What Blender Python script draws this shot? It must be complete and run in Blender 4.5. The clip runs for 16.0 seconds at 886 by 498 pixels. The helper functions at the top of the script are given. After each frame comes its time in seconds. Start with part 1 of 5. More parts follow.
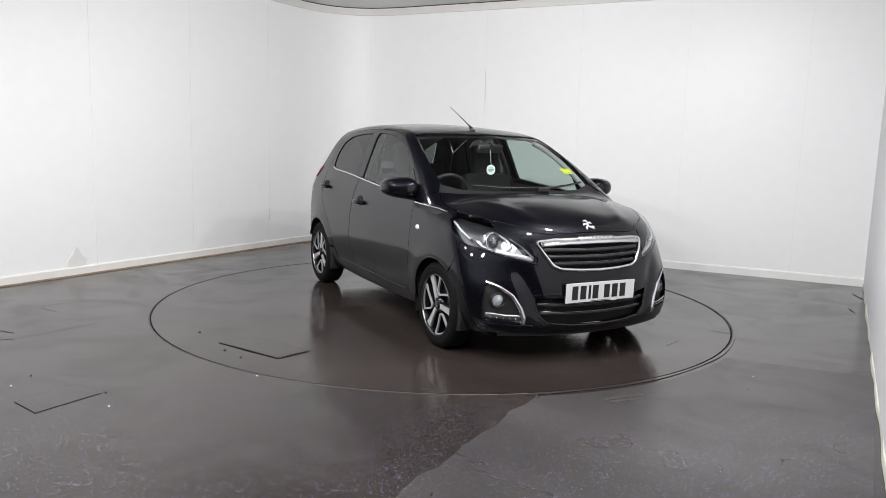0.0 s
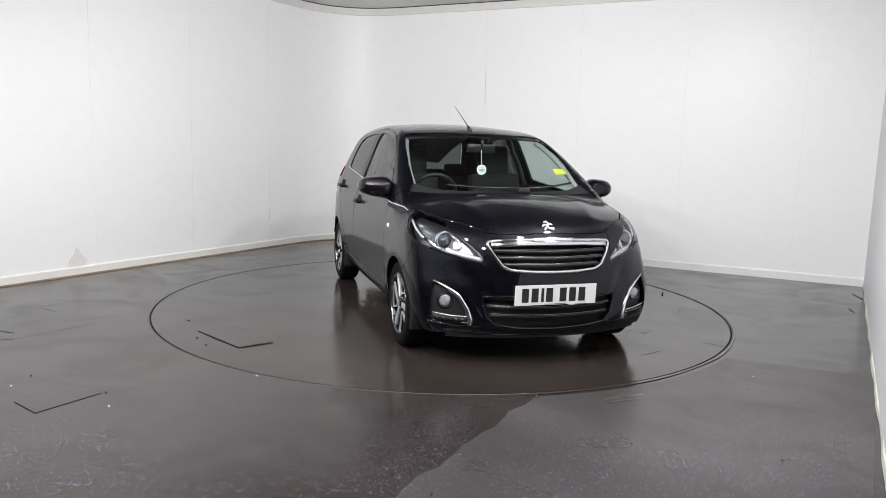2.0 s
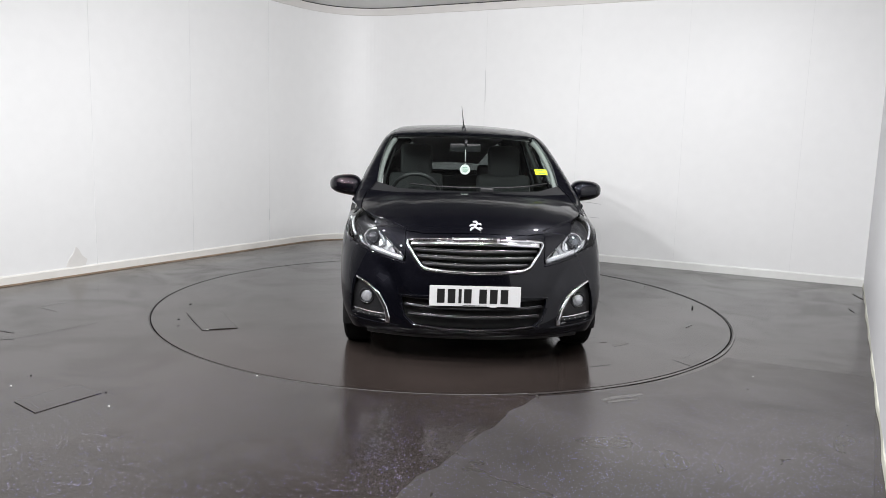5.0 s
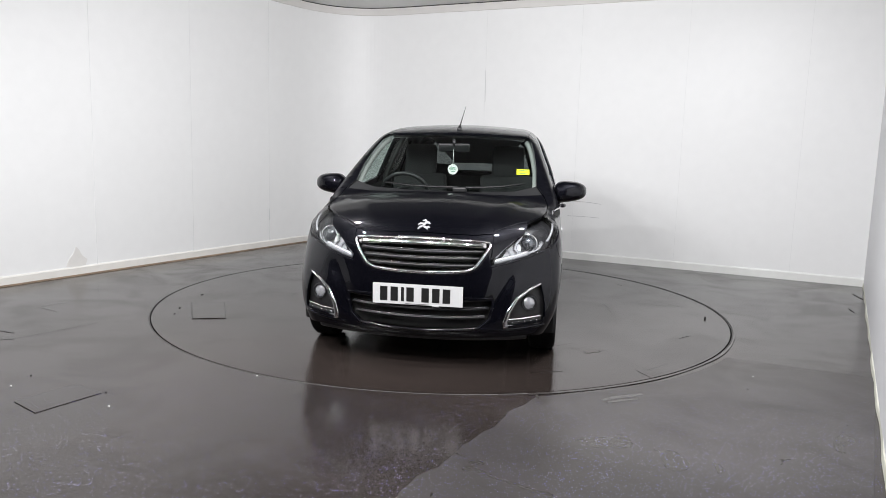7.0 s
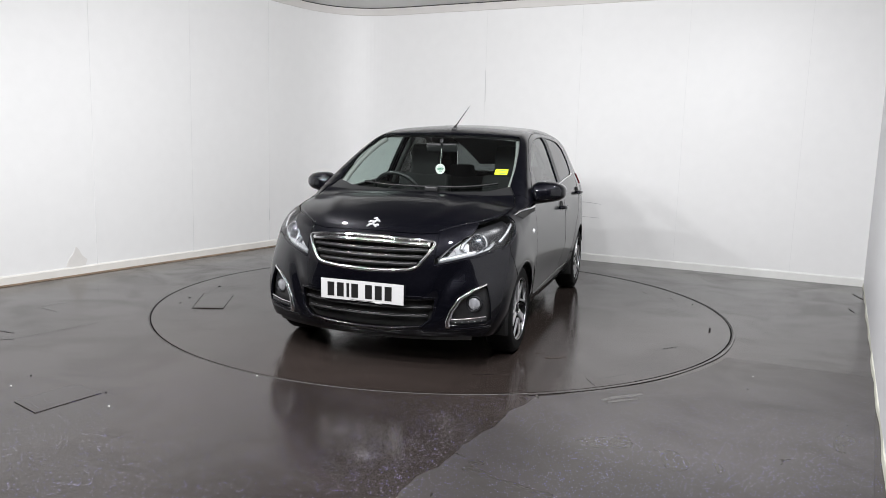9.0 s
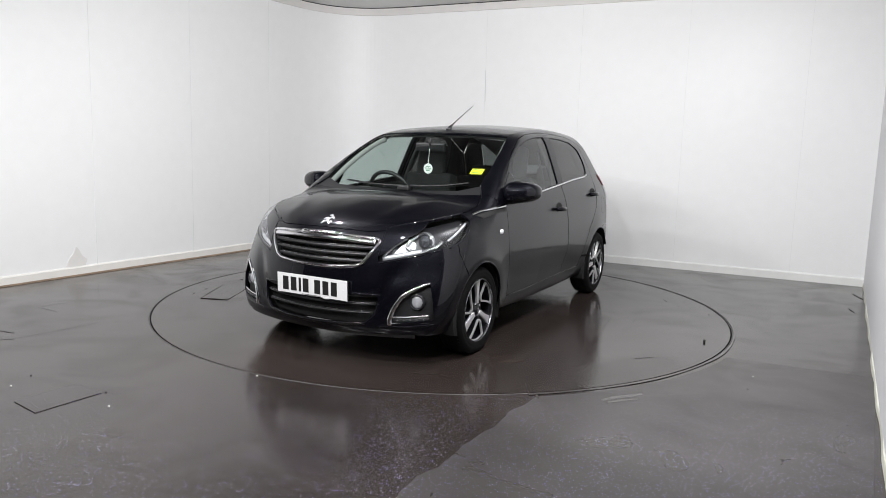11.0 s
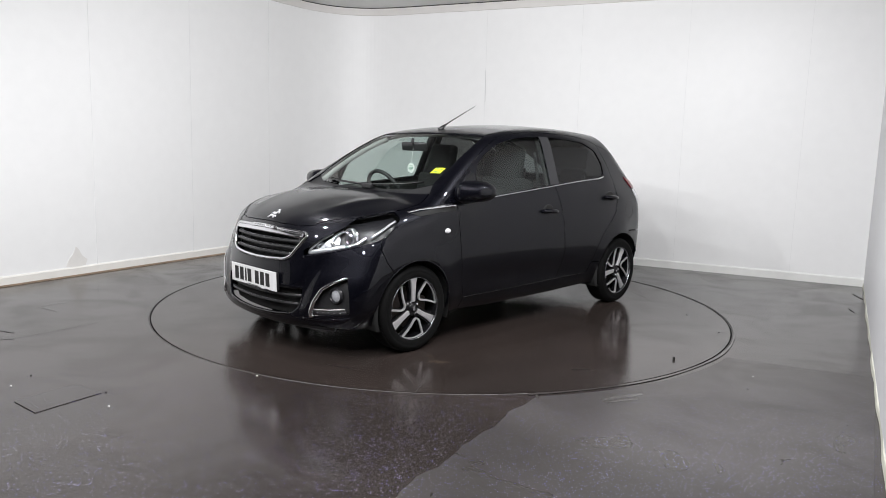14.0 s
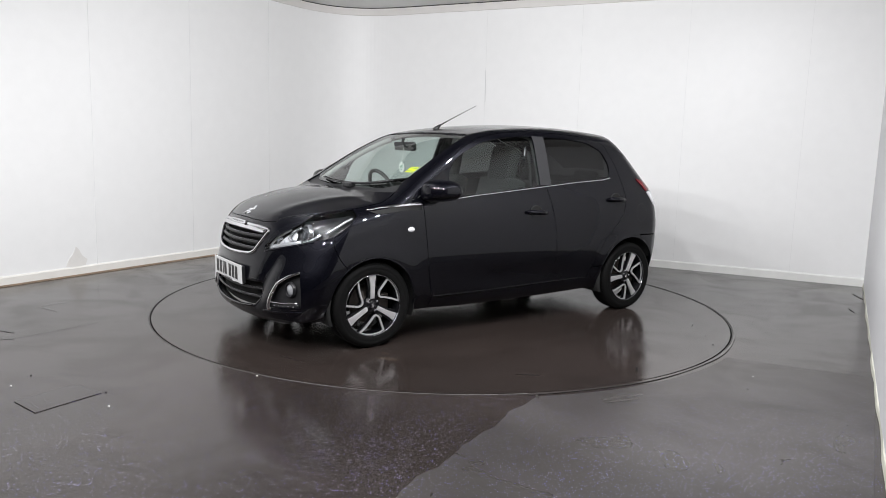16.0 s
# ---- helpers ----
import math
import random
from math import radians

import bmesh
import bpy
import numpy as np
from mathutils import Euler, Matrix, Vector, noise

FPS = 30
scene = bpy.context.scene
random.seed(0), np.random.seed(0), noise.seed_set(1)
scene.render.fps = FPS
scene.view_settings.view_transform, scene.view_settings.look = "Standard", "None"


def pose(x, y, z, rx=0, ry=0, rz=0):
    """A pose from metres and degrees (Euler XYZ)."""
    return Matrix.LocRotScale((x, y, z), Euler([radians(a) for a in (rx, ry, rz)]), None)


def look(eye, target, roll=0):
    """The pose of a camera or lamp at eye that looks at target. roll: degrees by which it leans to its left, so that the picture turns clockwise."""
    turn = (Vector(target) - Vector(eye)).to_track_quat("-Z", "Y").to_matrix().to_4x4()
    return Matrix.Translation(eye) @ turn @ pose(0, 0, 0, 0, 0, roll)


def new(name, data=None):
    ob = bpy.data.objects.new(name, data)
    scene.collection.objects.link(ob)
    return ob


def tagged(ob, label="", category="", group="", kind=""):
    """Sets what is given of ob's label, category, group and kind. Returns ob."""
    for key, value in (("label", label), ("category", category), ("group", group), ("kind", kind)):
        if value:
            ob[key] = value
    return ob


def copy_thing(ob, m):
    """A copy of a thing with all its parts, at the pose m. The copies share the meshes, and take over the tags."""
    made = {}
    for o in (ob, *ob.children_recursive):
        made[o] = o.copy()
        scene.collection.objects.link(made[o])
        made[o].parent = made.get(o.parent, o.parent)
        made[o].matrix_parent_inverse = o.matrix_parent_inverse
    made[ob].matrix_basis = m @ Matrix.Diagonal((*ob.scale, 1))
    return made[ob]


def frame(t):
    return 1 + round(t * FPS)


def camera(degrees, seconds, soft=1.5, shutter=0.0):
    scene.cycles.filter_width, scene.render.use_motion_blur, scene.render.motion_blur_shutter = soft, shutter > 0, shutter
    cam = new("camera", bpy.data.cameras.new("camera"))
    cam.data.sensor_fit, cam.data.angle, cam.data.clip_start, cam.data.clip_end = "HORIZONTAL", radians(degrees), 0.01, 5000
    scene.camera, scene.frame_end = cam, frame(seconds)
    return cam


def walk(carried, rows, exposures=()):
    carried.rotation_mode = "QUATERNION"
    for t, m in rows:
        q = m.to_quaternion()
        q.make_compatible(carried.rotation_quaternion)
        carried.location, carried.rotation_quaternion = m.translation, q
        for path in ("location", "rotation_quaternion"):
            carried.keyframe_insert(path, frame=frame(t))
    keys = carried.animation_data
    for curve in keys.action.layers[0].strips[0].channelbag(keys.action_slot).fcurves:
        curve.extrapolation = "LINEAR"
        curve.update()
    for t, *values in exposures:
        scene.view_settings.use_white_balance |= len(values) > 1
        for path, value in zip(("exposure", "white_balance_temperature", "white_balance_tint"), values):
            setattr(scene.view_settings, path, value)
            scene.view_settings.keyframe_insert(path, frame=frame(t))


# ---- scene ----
cam = camera(62.6, 16.0, soft=0.8)
EYE = Vector((0.0, -5.871, 1.284))
TILT, LEAN = 8.172, 1.643
AIM = pose(*EYE, 90 - TILT, 0, 0) @ pose(0, 0, 0, 0, 0, LEAN)
walk(cam, [(0.0, AIM), (16.0, AIM)], exposures=[(0.0, -0.03), (16.0, -0.03)])

# ---- light ----
world = bpy.data.worlds.new("world")
scene.world = world
world.use_nodes = True
world.node_tree.nodes["Background"].inputs[0].default_value = (0.9, 0.95, 1.0, 1)
world.node_tree.nodes["Background"].inputs[1].default_value = 0.02

# LED floodlights under the ceiling
FLOODS = [(-3.1, -2.9), (-2.7, -3.9), (-2.0, -4.6), (-1.0, -5.1), (0.0, -4.6), (0.6, -3.6), (-0.5, -3.3), (-1.6, -3.0),
          (1.1, -2.2), (-2.1, -1.9), (1.5, -1.3), (-1.7, -0.7)]
for fx, fy in FLOODS:
    lamp = bpy.data.lights.new("floodlight", "AREA")
    lamp.shape, lamp.size, lamp.size_y = "RECTANGLE", 0.11, 0.08
    lamp.energy, lamp.color = 38 if fx > 1.0 else 29, (0.985, 0.985, 1.0)
    ob = new("floodlight_lamp", lamp)
    ob.matrix_world = look((fx, fy, 2.82), (fx * 0.4 + 0.1, fy * 0.4 + 0.6, 0.0))


# ---- materials ----
def mat(name, color, rough=0.5, metal=0.0, coat=0.0, grain=0.0, scale=40.0, bump=0.0, rough_var=0.0, spec=0.5, coat_ior=1.36):
    m = bpy.data.materials.new(name)
    m.use_nodes = True
    nt = m.node_tree
    b = nt.nodes["Principled BSDF"]
    b.inputs["Base Color"].default_value = (*color, 1)
    b.inputs["Roughness"].default_value = rough
    b.inputs["Metallic"].default_value = metal
    b.inputs["Coat Weight"].default_value = coat
    b.inputs["Coat Roughness"].default_value = 0.008
    b.inputs["Coat IOR"].default_value = coat_ior
    b.inputs["Specular IOR Level"].default_value = spec
    if grain or bump or rough_var:
        tc = nt.nodes.new("ShaderNodeTexCoord")
        fine = nt.nodes.new("ShaderNodeTexNoise")
        fine.inputs["Scale"].default_value, fine.inputs["Detail"].default_value = scale, 6
        wide = nt.nodes.new("ShaderNodeTexNoise")
        wide.inputs["Scale"].default_value, wide.inputs["Detail"].default_value = scale * 0.06, 4
        nt.links.new(tc.outputs["Object"], fine.inputs["Vector"])
        nt.links.new(tc.outputs["Object"], wide.inputs["Vector"])
        mix = nt.nodes.new("ShaderNodeMath")
        mix.operation = "ADD"
        nt.links.new(fine.outputs["Fac"], mix.inputs[0])
        nt.links.new(wide.outputs["Fac"], mix.inputs[1])
        if grain:
            ramp = nt.nodes.new("ShaderNodeMapRange")
            ramp.inputs["From Min"].default_value, ramp.inputs["From Max"].default_value = 0.6, 1.4
            ramp.inputs["To Min"].default_value, ramp.inputs["To Max"].default_value = 1 - grain, 1 + grain
            nt.links.new(mix.outputs[0], ramp.inputs["Value"])
            sc = nt.nodes.new("ShaderNodeVectorMath")
            sc.operation = "SCALE"
            sc.inputs[0].default_value = color
            nt.links.new(ramp.outputs["Result"], sc.inputs["Scale"])
            nt.links.new(sc.outputs["Vector"], b.inputs["Base Color"])
        if rough_var:
            rr = nt.nodes.new("ShaderNodeMapRange")
            rr.inputs["From Min"].default_value, rr.inputs["From Max"].default_value = 0.6, 1.4
            rr.inputs["To Min"].default_value, rr.inputs["To Max"].default_value = max(0.0, rough - rough_var), rough + rough_var
            nt.links.new(mix.outputs[0], rr.inputs["Value"])
            nt.links.new(rr.outputs["Result"], b.inputs["Roughness"])
        if bump:
            bp = nt.nodes.new("ShaderNodeBump")
            bp.inputs["Strength"].default_value, bp.inputs["Distance"].default_value = bump, 0.002
            nt.links.new(fine.outputs["Fac"], bp.inputs["Height"])
            nt.links.new(bp.outputs["Normal"], b.inputs["Normal"])
    return m


def floor_mat(name, color, rough, spec, flecks, smear):
    """Dark safety vinyl: mottled, smeared with damp, with pale and bluish flecks."""
    m = mat(name, color, rough)
    nt = m.node_tree
    b = nt.nodes["Principled BSDF"]
    b.inputs["Specular IOR Level"].default_value = spec
    tc = nt.nodes.new("ShaderNodeTexCoord")

    def tex(kind, scale, detail=4.0):
        n = nt.nodes.new(kind)
        n.inputs["Scale"].default_value = scale
        if "Detail" in n.inputs:
            n.inputs["Detail"].default_value = detail
        nt.links.new(tc.outputs["Object"], n.inputs["Vector"])
        return n

    def ranged(src, a, c, lo, hi):
        n = nt.nodes.new("ShaderNodeMapRange")
        for key, v in (("From Min", a), ("From Max", c), ("To Min", lo), ("To Max", hi)):
            n.inputs[key].default_value = v
        nt.links.new(src, n.inputs["Value"])
        return n.outputs["Result"]

    def mul(a, c):
        n = nt.nodes.new("ShaderNodeMath")
        n.operation = "MULTIPLY"
        for sock, v in zip(n.inputs, (a, c)):
            if isinstance(v, (int, float)):
                sock.default_value = v
            else:
                nt.links.new(v, sock)
        return n.outputs[0]

    blotch, fine = tex("ShaderNodeTexNoise", 0.9, 6), tex("ShaderNodeTexNoise", 140, 6)
    cells = tex("ShaderNodeTexVoronoi", 112, 0)
    dot = ranged(cells.outputs["Distance"], 0.18, 0.33, 1, 0)
    sep = nt.nodes.new("ShaderNodeSeparateColor")
    nt.links.new(cells.outputs["Color"], sep.inputs[0])
    pick = ranged(sep.outputs[0], 1 - flecks, 1 - flecks * 0.6, 0, 1)
    patchy = ranged(blotch.outputs["Fac"], 0.35, 0.6, 0.5, 1)
    place = nt.nodes.new("ShaderNodeSeparateXYZ")
    nt.links.new(tc.outputs["Object"], place.inputs[0])
    front_sheet = ranged(place.outputs["Y"], -3.1, -1.7, 1, 0.10)
    speck = mul(mul(mul(dot, pick), patchy), front_sheet)
    shade = mul(ranged(blotch.outputs["Fac"], 0.3, 0.7, 0.72, 1.3), ranged(fine.outputs["Fac"], 0.3, 0.7, 0.85, 1.15))
    tone = nt.nodes.new("ShaderNodeVectorMath")
    tone.operation = "SCALE"
    tone.inputs[0].default_value = color
    nt.links.new(shade, tone.inputs["Scale"])
    tint = nt.nodes.new("ShaderNodeMix")
    tint.data_type = "RGBA"
    tint.inputs["A"].default_value, tint.inputs["B"].default_value = (0.17, 0.17, 0.66, 1), (0.52, 0.48, 0.60, 1)
    nt.links.new(sep.outputs[1], tint.inputs["Factor"])
    mix = nt.nodes.new("ShaderNodeMix")
    mix.data_type = "RGBA"
    nt.links.new(speck, mix.inputs["Factor"])
    nt.links.new(tone.outputs["Vector"], mix.inputs["A"])
    nt.links.new(tint.outputs["Result"], mix.inputs["B"])
    nt.links.new(mix.outputs["Result"], b.inputs["Base Color"])
    damp = tex("ShaderNodeTexNoise", 1.7, 8)
    damp.inputs["Distortion"].default_value = 1.2
    nt.links.new(ranged(damp.outputs["Fac"], 0.35, 0.65, rough - smear, rough + smear), b.inputs["Roughness"])
    bp = nt.nodes.new("ShaderNodeBump")
    bp.inputs["Strength"].default_value, bp.inputs["Distance"].default_value = 0.28, 0.001
    nt.links.new(fine.outputs["Fac"], bp.inputs["Height"])
    nt.links.new(bp.outputs["Normal"], b.inputs["Normal"])
    return m


def glass_mat(name, tint, rough=0.0, sheen=0.045):
    m = bpy.data.materials.new(name)
    m.use_nodes = True
    nt = m.node_tree
    nt.nodes.remove(nt.nodes["Principled BSDF"])
    out = nt.nodes["Material Output"]
    clear, gloss = nt.nodes.new("ShaderNodeBsdfTransparent"), nt.nodes.new("ShaderNodeBsdfGlossy")
    clear.inputs["Color"].default_value = (*tint, 1)
    gloss.inputs["Roughness"].default_value = rough
    lw, mx = nt.nodes.new("ShaderNodeLayerWeight"), nt.nodes.new("ShaderNodeMixShader")
    lw.inputs["Blend"].default_value = 0.5
    power = nt.nodes.new("ShaderNodeMath")
    power.operation = "POWER"
    power.inputs[1].default_value = 4.5
    span = nt.nodes.new("ShaderNodeMapRange")
    span.inputs["To Min"].default_value = sheen
    nt.links.new(lw.outputs["Facing"], power.inputs[0])
    nt.links.new(power.outputs[0], span.inputs["Value"])
    nt.links.new(span.outputs["Result"], mx.inputs[0])
    nt.links.new(clear.outputs[0], mx.inputs[1])
    nt.links.new(gloss.outputs[0], mx.inputs[2])
    nt.links.new(mx.outputs[0], out.inputs["Surface"])
    return m


WALL = mat("white_wall_panel", (0.87, 0.87, 0.868), 0.42, grain=0.02, scale=9, bump=0.03, rough_var=0.06)
# the white panelling again, darkened to paint the right wall's half shade
SIDE_WALL = mat("shaded_white_wall_panel", (0.72, 0.72, 0.735), 0.45, grain=0.03, scale=9, bump=0.04)
# near-black colour stands for unlit walls, keeping reflections in the car dark
REAR_WALL = mat("unlit_rear_wall", (0.06, 0.06, 0.065), 0.7, grain=0.05, scale=9, bump=0.04)
CEIL_DARK = mat("dark_ceiling_field", (0.085, 0.084, 0.084), 0.8, grain=0.1, scale=14)
CEIL = mat("ceiling_board", (0.74, 0.735, 0.725), 0.7, grain=0.03, scale=14, bump=0.04)
SKIRT = mat("white_skirting", (0.82, 0.82, 0.80), 0.35, grain=0.05, scale=12, bump=0.03)
FASCIA = mat("cream_fascia", (0.70, 0.68, 0.66), 0.45, grain=0.05, scale=6, bump=0.03)
SKIRT_YELLOW = mat("yellowed_sealant", (0.60, 0.60, 0.52), 0.5, grain=0.15, scale=10, bump=0.05)
SKIRT_WORN = mat("stained_skirting", (0.79, 0.77, 0.73), 0.45, grain=0.07, scale=8, bump=0.05)
FLOOR = floor_mat("damp_safety_vinyl", (0.0300, 0.0240, 0.0218), 0.17, 0.45, 0.27, 0.085)
FLOOR_DRY = floor_mat("worn_safety_vinyl", (0.0500, 0.0455, 0.0428), 0.34, 0.40, 0.40, 0.08)
DISC = floor_mat("turntable_vinyl", (0.0275, 0.0212, 0.0190), 0.15, 0.48, 0.02, 0.07)
GROOVE = mat("dark_groove", (0.008, 0.008, 0.008), 0.8)
METAL_EDGE = mat("worn_vinyl_edge", (0.05, 0.048, 0.046), 0.5, 0.0, grain=0.15, scale=30)
SCUFF = mat("dried_scuff", (0.058, 0.054, 0.052), 0.24, grain=0.2, scale=20)
STAIN = mat("rust_stain", (0.775, 0.757, 0.733), 0.44, grain=0.05, scale=20)
SCRATCH = mat("grey_scratch", (0.62, 0.62, 0.62), 0.5)
JOINT = mat("panel_joint", (0.76, 0.76, 0.76), 0.5)
FOOT = mat("brown_foot_stain", (0.22, 0.16, 0.11), 0.8, grain=0.5, scale=7)
THIN = mat("dark_seam_and_shadow", (0.014, 0.012, 0.0115), 0.28)
WORN_BAND = mat("worn_vinyl_band", (0.052, 0.046, 0.044), 0.18, grain=0.12, scale=12)
BROWN_STAIN = mat("brown_dried_stain", (0.048, 0.036, 0.028), 0.2, grain=0.4, scale=30)


# ---- helpers of this scene ----
def part(name, bm, material, parent=None, label="", smooth=False):
    me = bpy.data.meshes.new(name)
    bm.to_mesh(me)
    bm.free()
    if material:
        me.materials.append(material)
    if smooth:
        me.shade_smooth()
    ob = new(name, me)
    if parent:
        ob.parent = parent
    if label:
        ob["label"] = label
    return ob


def box(bm, x0, x1, y0, y1, z0, z1, bevel=0.0, m=None):
    r = bmesh.ops.create_cube(bm, size=1.0)
    for v in r["verts"]:
        v.co = Vector(((x0 + x1) / 2 + v.co.x * (x1 - x0), (y0 + y1) / 2 + v.co.y * (y1 - y0), (z0 + z1) / 2 + v.co.z * (z1 - z0)))
    vs = r["verts"]
    if bevel:
        es = list({e for v in vs for e in v.link_edges})
        q = bmesh.ops.bevel(bm, geom=es, offset=bevel, segments=2, affect="EDGES", profile=0.6)
        vs = list({v for f in q["faces"] for v in f.verts} | {v for v in vs if v.is_valid})
    if m:
        bmesh.ops.transform(bm, matrix=m, verts=vs)
    return vs


def sweep(bm, path, radius, seg=8, closed=False, flat=1.0, up=(0, 0, 1)):
    """A tube along a path; flat squeezes it along up."""
    pts = [Vector(p) for p in path]
    rings = []
    n = len(pts)
    for i, p in enumerate(pts):
        a, b = (pts[(i - 1) % n], pts[(i + 1) % n]) if closed else (pts[max(i - 1, 0)], pts[min(i + 1, n - 1)])
        t = (b - a).normalized()
        u = Vector(up)
        u = (u - t * u.dot(t)).normalized() if abs(u.dot(t)) < 0.98 else t.orthogonal().normalized()
        s = t.cross(u)
        r = radius[i] if isinstance(radius, (list, tuple)) else radius
        rings.append([bm.verts.new(p + s * (r * math.cos(k * math.tau / seg)) + u * (r * flat * math.sin(k * math.tau / seg))) for k in range(seg)])
    for i in range(n if closed else n - 1):
        q, w = rings[i], rings[(i + 1) % n]
        for k in range(seg):
            bm.faces.new((q[k], q[(k + 1) % seg], w[(k + 1) % seg], w[k]))
    if not closed:
        bm.faces.new(list(reversed(rings[0])))
        bm.faces.new(rings[-1])


def lathe(bm, profile, seg=32, m=None, close=False):
    """Turns (radius, height) round z."""
    rings = []
    vs = []
    for r, h in profile:
        ring = [bm.verts.new((r * math.cos(k * math.tau / seg), r * math.sin(k * math.tau / seg), h)) for k in range(seg)] if r > 1e-5 else [bm.verts.new((0, 0, h))]
        rings.append(ring)
        vs += ring
    for q, w in zip(rings, rings[1:]):
        for k in range(seg):
            a, b, c, d = q[k % len(q)], q[(k + 1) % len(q)], w[(k + 1) % len(w)], w[k % len(w)]
            face = list(dict.fromkeys((a, b, c, d)))
            if len(face) > 2:
                bm.faces.new(face)
    bmesh.ops.recalc_face_normals(bm, faces=bm.faces)
    if m:
        bmesh.ops.transform(bm, matrix=m, verts=vs)
    return vs


def prism(bm, outline, z0, z1, bevel=0.0, m=None):
    """A solid from a flat outline."""
    low = [bm.verts.new((x, y, z0)) for x, y in outline]
    high = [bm.verts.new((x, y, z1)) for x, y in outline]
    n = len(outline)
    fs = [bm.faces.new(list(reversed(low))), bm.faces.new(high)]
    for i in range(n):
        fs.append(bm.faces.new((low[i], low[(i + 1) % n], high[(i + 1) % n], high[i])))
    bmesh.ops.recalc_face_normals(bm, faces=fs)
    vs = low + high
    if bevel:
        q = bmesh.ops.bevel(bm, geom=list(fs[1].edges), offset=bevel, segments=2, affect="EDGES", profile=0.6)
        vs = list({v for v in vs if v.is_valid} | {v for f in q["faces"] for v in f.verts})
    if m:
        bmesh.ops.transform(bm, matrix=m, verts=vs)
    return vs


def setting(ob, label, category=""):
    return tagged(ob, label, category, kind="structure")


# ---- the room ----
HEIGHT = 2.91
CEILING_BORDER = 1.1
BACK_L, BACK_R = Vector((-1.41, 3.99)), Vector((4.19, 1.27))
LEFT_DIR, RIGHT_DIR = Vector((-0.505, -0.863)), Vector((-0.479, -0.878))
LEFT_END = BACK_L + LEFT_DIR * 8.0
RIGHT_END = BACK_R + RIGHT_DIR * 6.0
NOOK = RIGHT_END + Vector((1.2, -0.65))
REAR_R = NOOK + RIGHT_DIR * 3.2
REAR_L = LEFT_END + Vector((0.6, -2.6))


def fillet(corner, a, b, r, n=30):
    """Points on the rounded corner between the directions a and b, at distance r along each."""
    p, q = corner + a * r, corner + b * r
    return [p * (1 - t) ** 2 + corner * (2 * t * (1 - t)) + q * t ** 2 for t in [i / n for i in range(n + 1)]]


BACK_DIR = (BACK_R - BACK_L).normalized()
ROUND = fillet(BACK_L, LEFT_DIR, BACK_DIR, 0.9)


def wall(name, line, label, material, h=HEIGHT, thick=0.12, z0=0.0):
    """A wall along a line, the room on its right hand."""
    bm = bmesh.new()
    n = len(line)
    outs = []
    for i in range(n):
        t = (line[min(i + 1, n - 1)] - line[max(i - 1, 0)]).normalized()
        outs.append(line[i] + Vector((-t.y, t.x)) * thick)
    quads = [[bm.verts.new((p.x, p.y, z)) for p in row for z in (z0, h)] for row in (line, outs)]
    a, b = quads
    for i in range(n - 1):
        k = 2 * i
        bm.faces.new((a[k], a[k + 1], a[k + 3], a[k + 2]))
        bm.faces.new((b[k], b[k + 2], b[k + 3], b[k + 1]))
        bm.faces.new((a[k + 1], b[k + 1], b[k + 3], a[k + 3]))
        bm.faces.new((a[k], a[k + 2], b[k + 2], b[k]))
    for k in (0, 2 * n - 2):
        bm.faces.new((a[k], b[k], b[k + 1], a[k + 1]))
    bmesh.ops.recalc_face_normals(bm, faces=bm.faces)
    ob = part(name, bm, material)
    return setting(ob, label, "wall")


wall("wall_left", [LEFT_END] + [BACK_L + LEFT_DIR * d for d in (6, 4, 2)] + ROUND[:16], "glossy white wall panelling with faint joints and scuffs", WALL)
wall("wall_back", ROUND[15:] + [BACK_L + BACK_DIR * d for d in (2, 4)] + [BACK_R], "glossy white wall panelling behind the turntable", WALL)
wall("wall_right", [BACK_R, BACK_R + RIGHT_DIR * 3, RIGHT_END], "white wall panelling with its half shade put into a darker colour", SIDE_WALL)
# unseen walls added behind the camera, dark for the car's reflections
wall("wall_nook", [RIGHT_END, NOOK], "unseen dark return wall added to close the room beside the camera", REAR_WALL)
wall("wall_unseen_right", [NOOK, REAR_R], "unseen dark side wall added beside the camera", REAR_WALL)
wall("wall_rear", [REAR_R, REAR_L], "unseen dark wall added to close the room behind the camera", REAR_WALL)
wall("wall_rear_left", [REAR_L, LEFT_END], "unseen dark wall added to close the room at the rear left", REAR_WALL)

ROOM = [LEFT_END] + ROUND + [BACK_R, RIGHT_END, NOOK, REAR_R, REAR_L]
SEAM_A, SEAM_B = Vector((0.511, -2.207)), Vector((-0.70, -4.30))

# the floor: damp vinyl with a duller sheet let in, and a round pit for the turntable
RADIUS = 2.222


def arc(r, a0, a1, n):
    return [Vector((r * math.cos(a0 + (a1 - a0) * i / n), r * math.sin(a0 + (a1 - a0) * i / n))) for i in range(n + 1)]


def ring_sheet(bm, inner, outer_pts):
    """A flat sheet between a circle and an outline round it."""
    n = len(inner)
    lo = [bm.verts.new((p.x, p.y, 0)) for p in inner]
    hi = [bm.verts.new((p.x, p.y, 0)) for p in outer_pts]
    for i in range(n - 1):
        bm.faces.new((lo[i], hi[i], hi[i + 1], lo[i + 1]))


def to_edge(direction):
    """Where a ray from the centre leaves the room."""
    best = 1e9
    for p, q in zip(ROOM, ROOM[1:] + ROOM[:1]):
        e = q - p
        den = direction.x * e.y - direction.y * e.x
        if abs(den) < 1e-9:
            continue
        t = (p.x * e.y - p.y * e.x) / den
        u = (p.x * direction.y - p.y * direction.x) / den
        if t > 0 and -1e-6 <= u <= 1 + 1e-6:
            best = min(best, t)
    return direction * (best + 0.05)


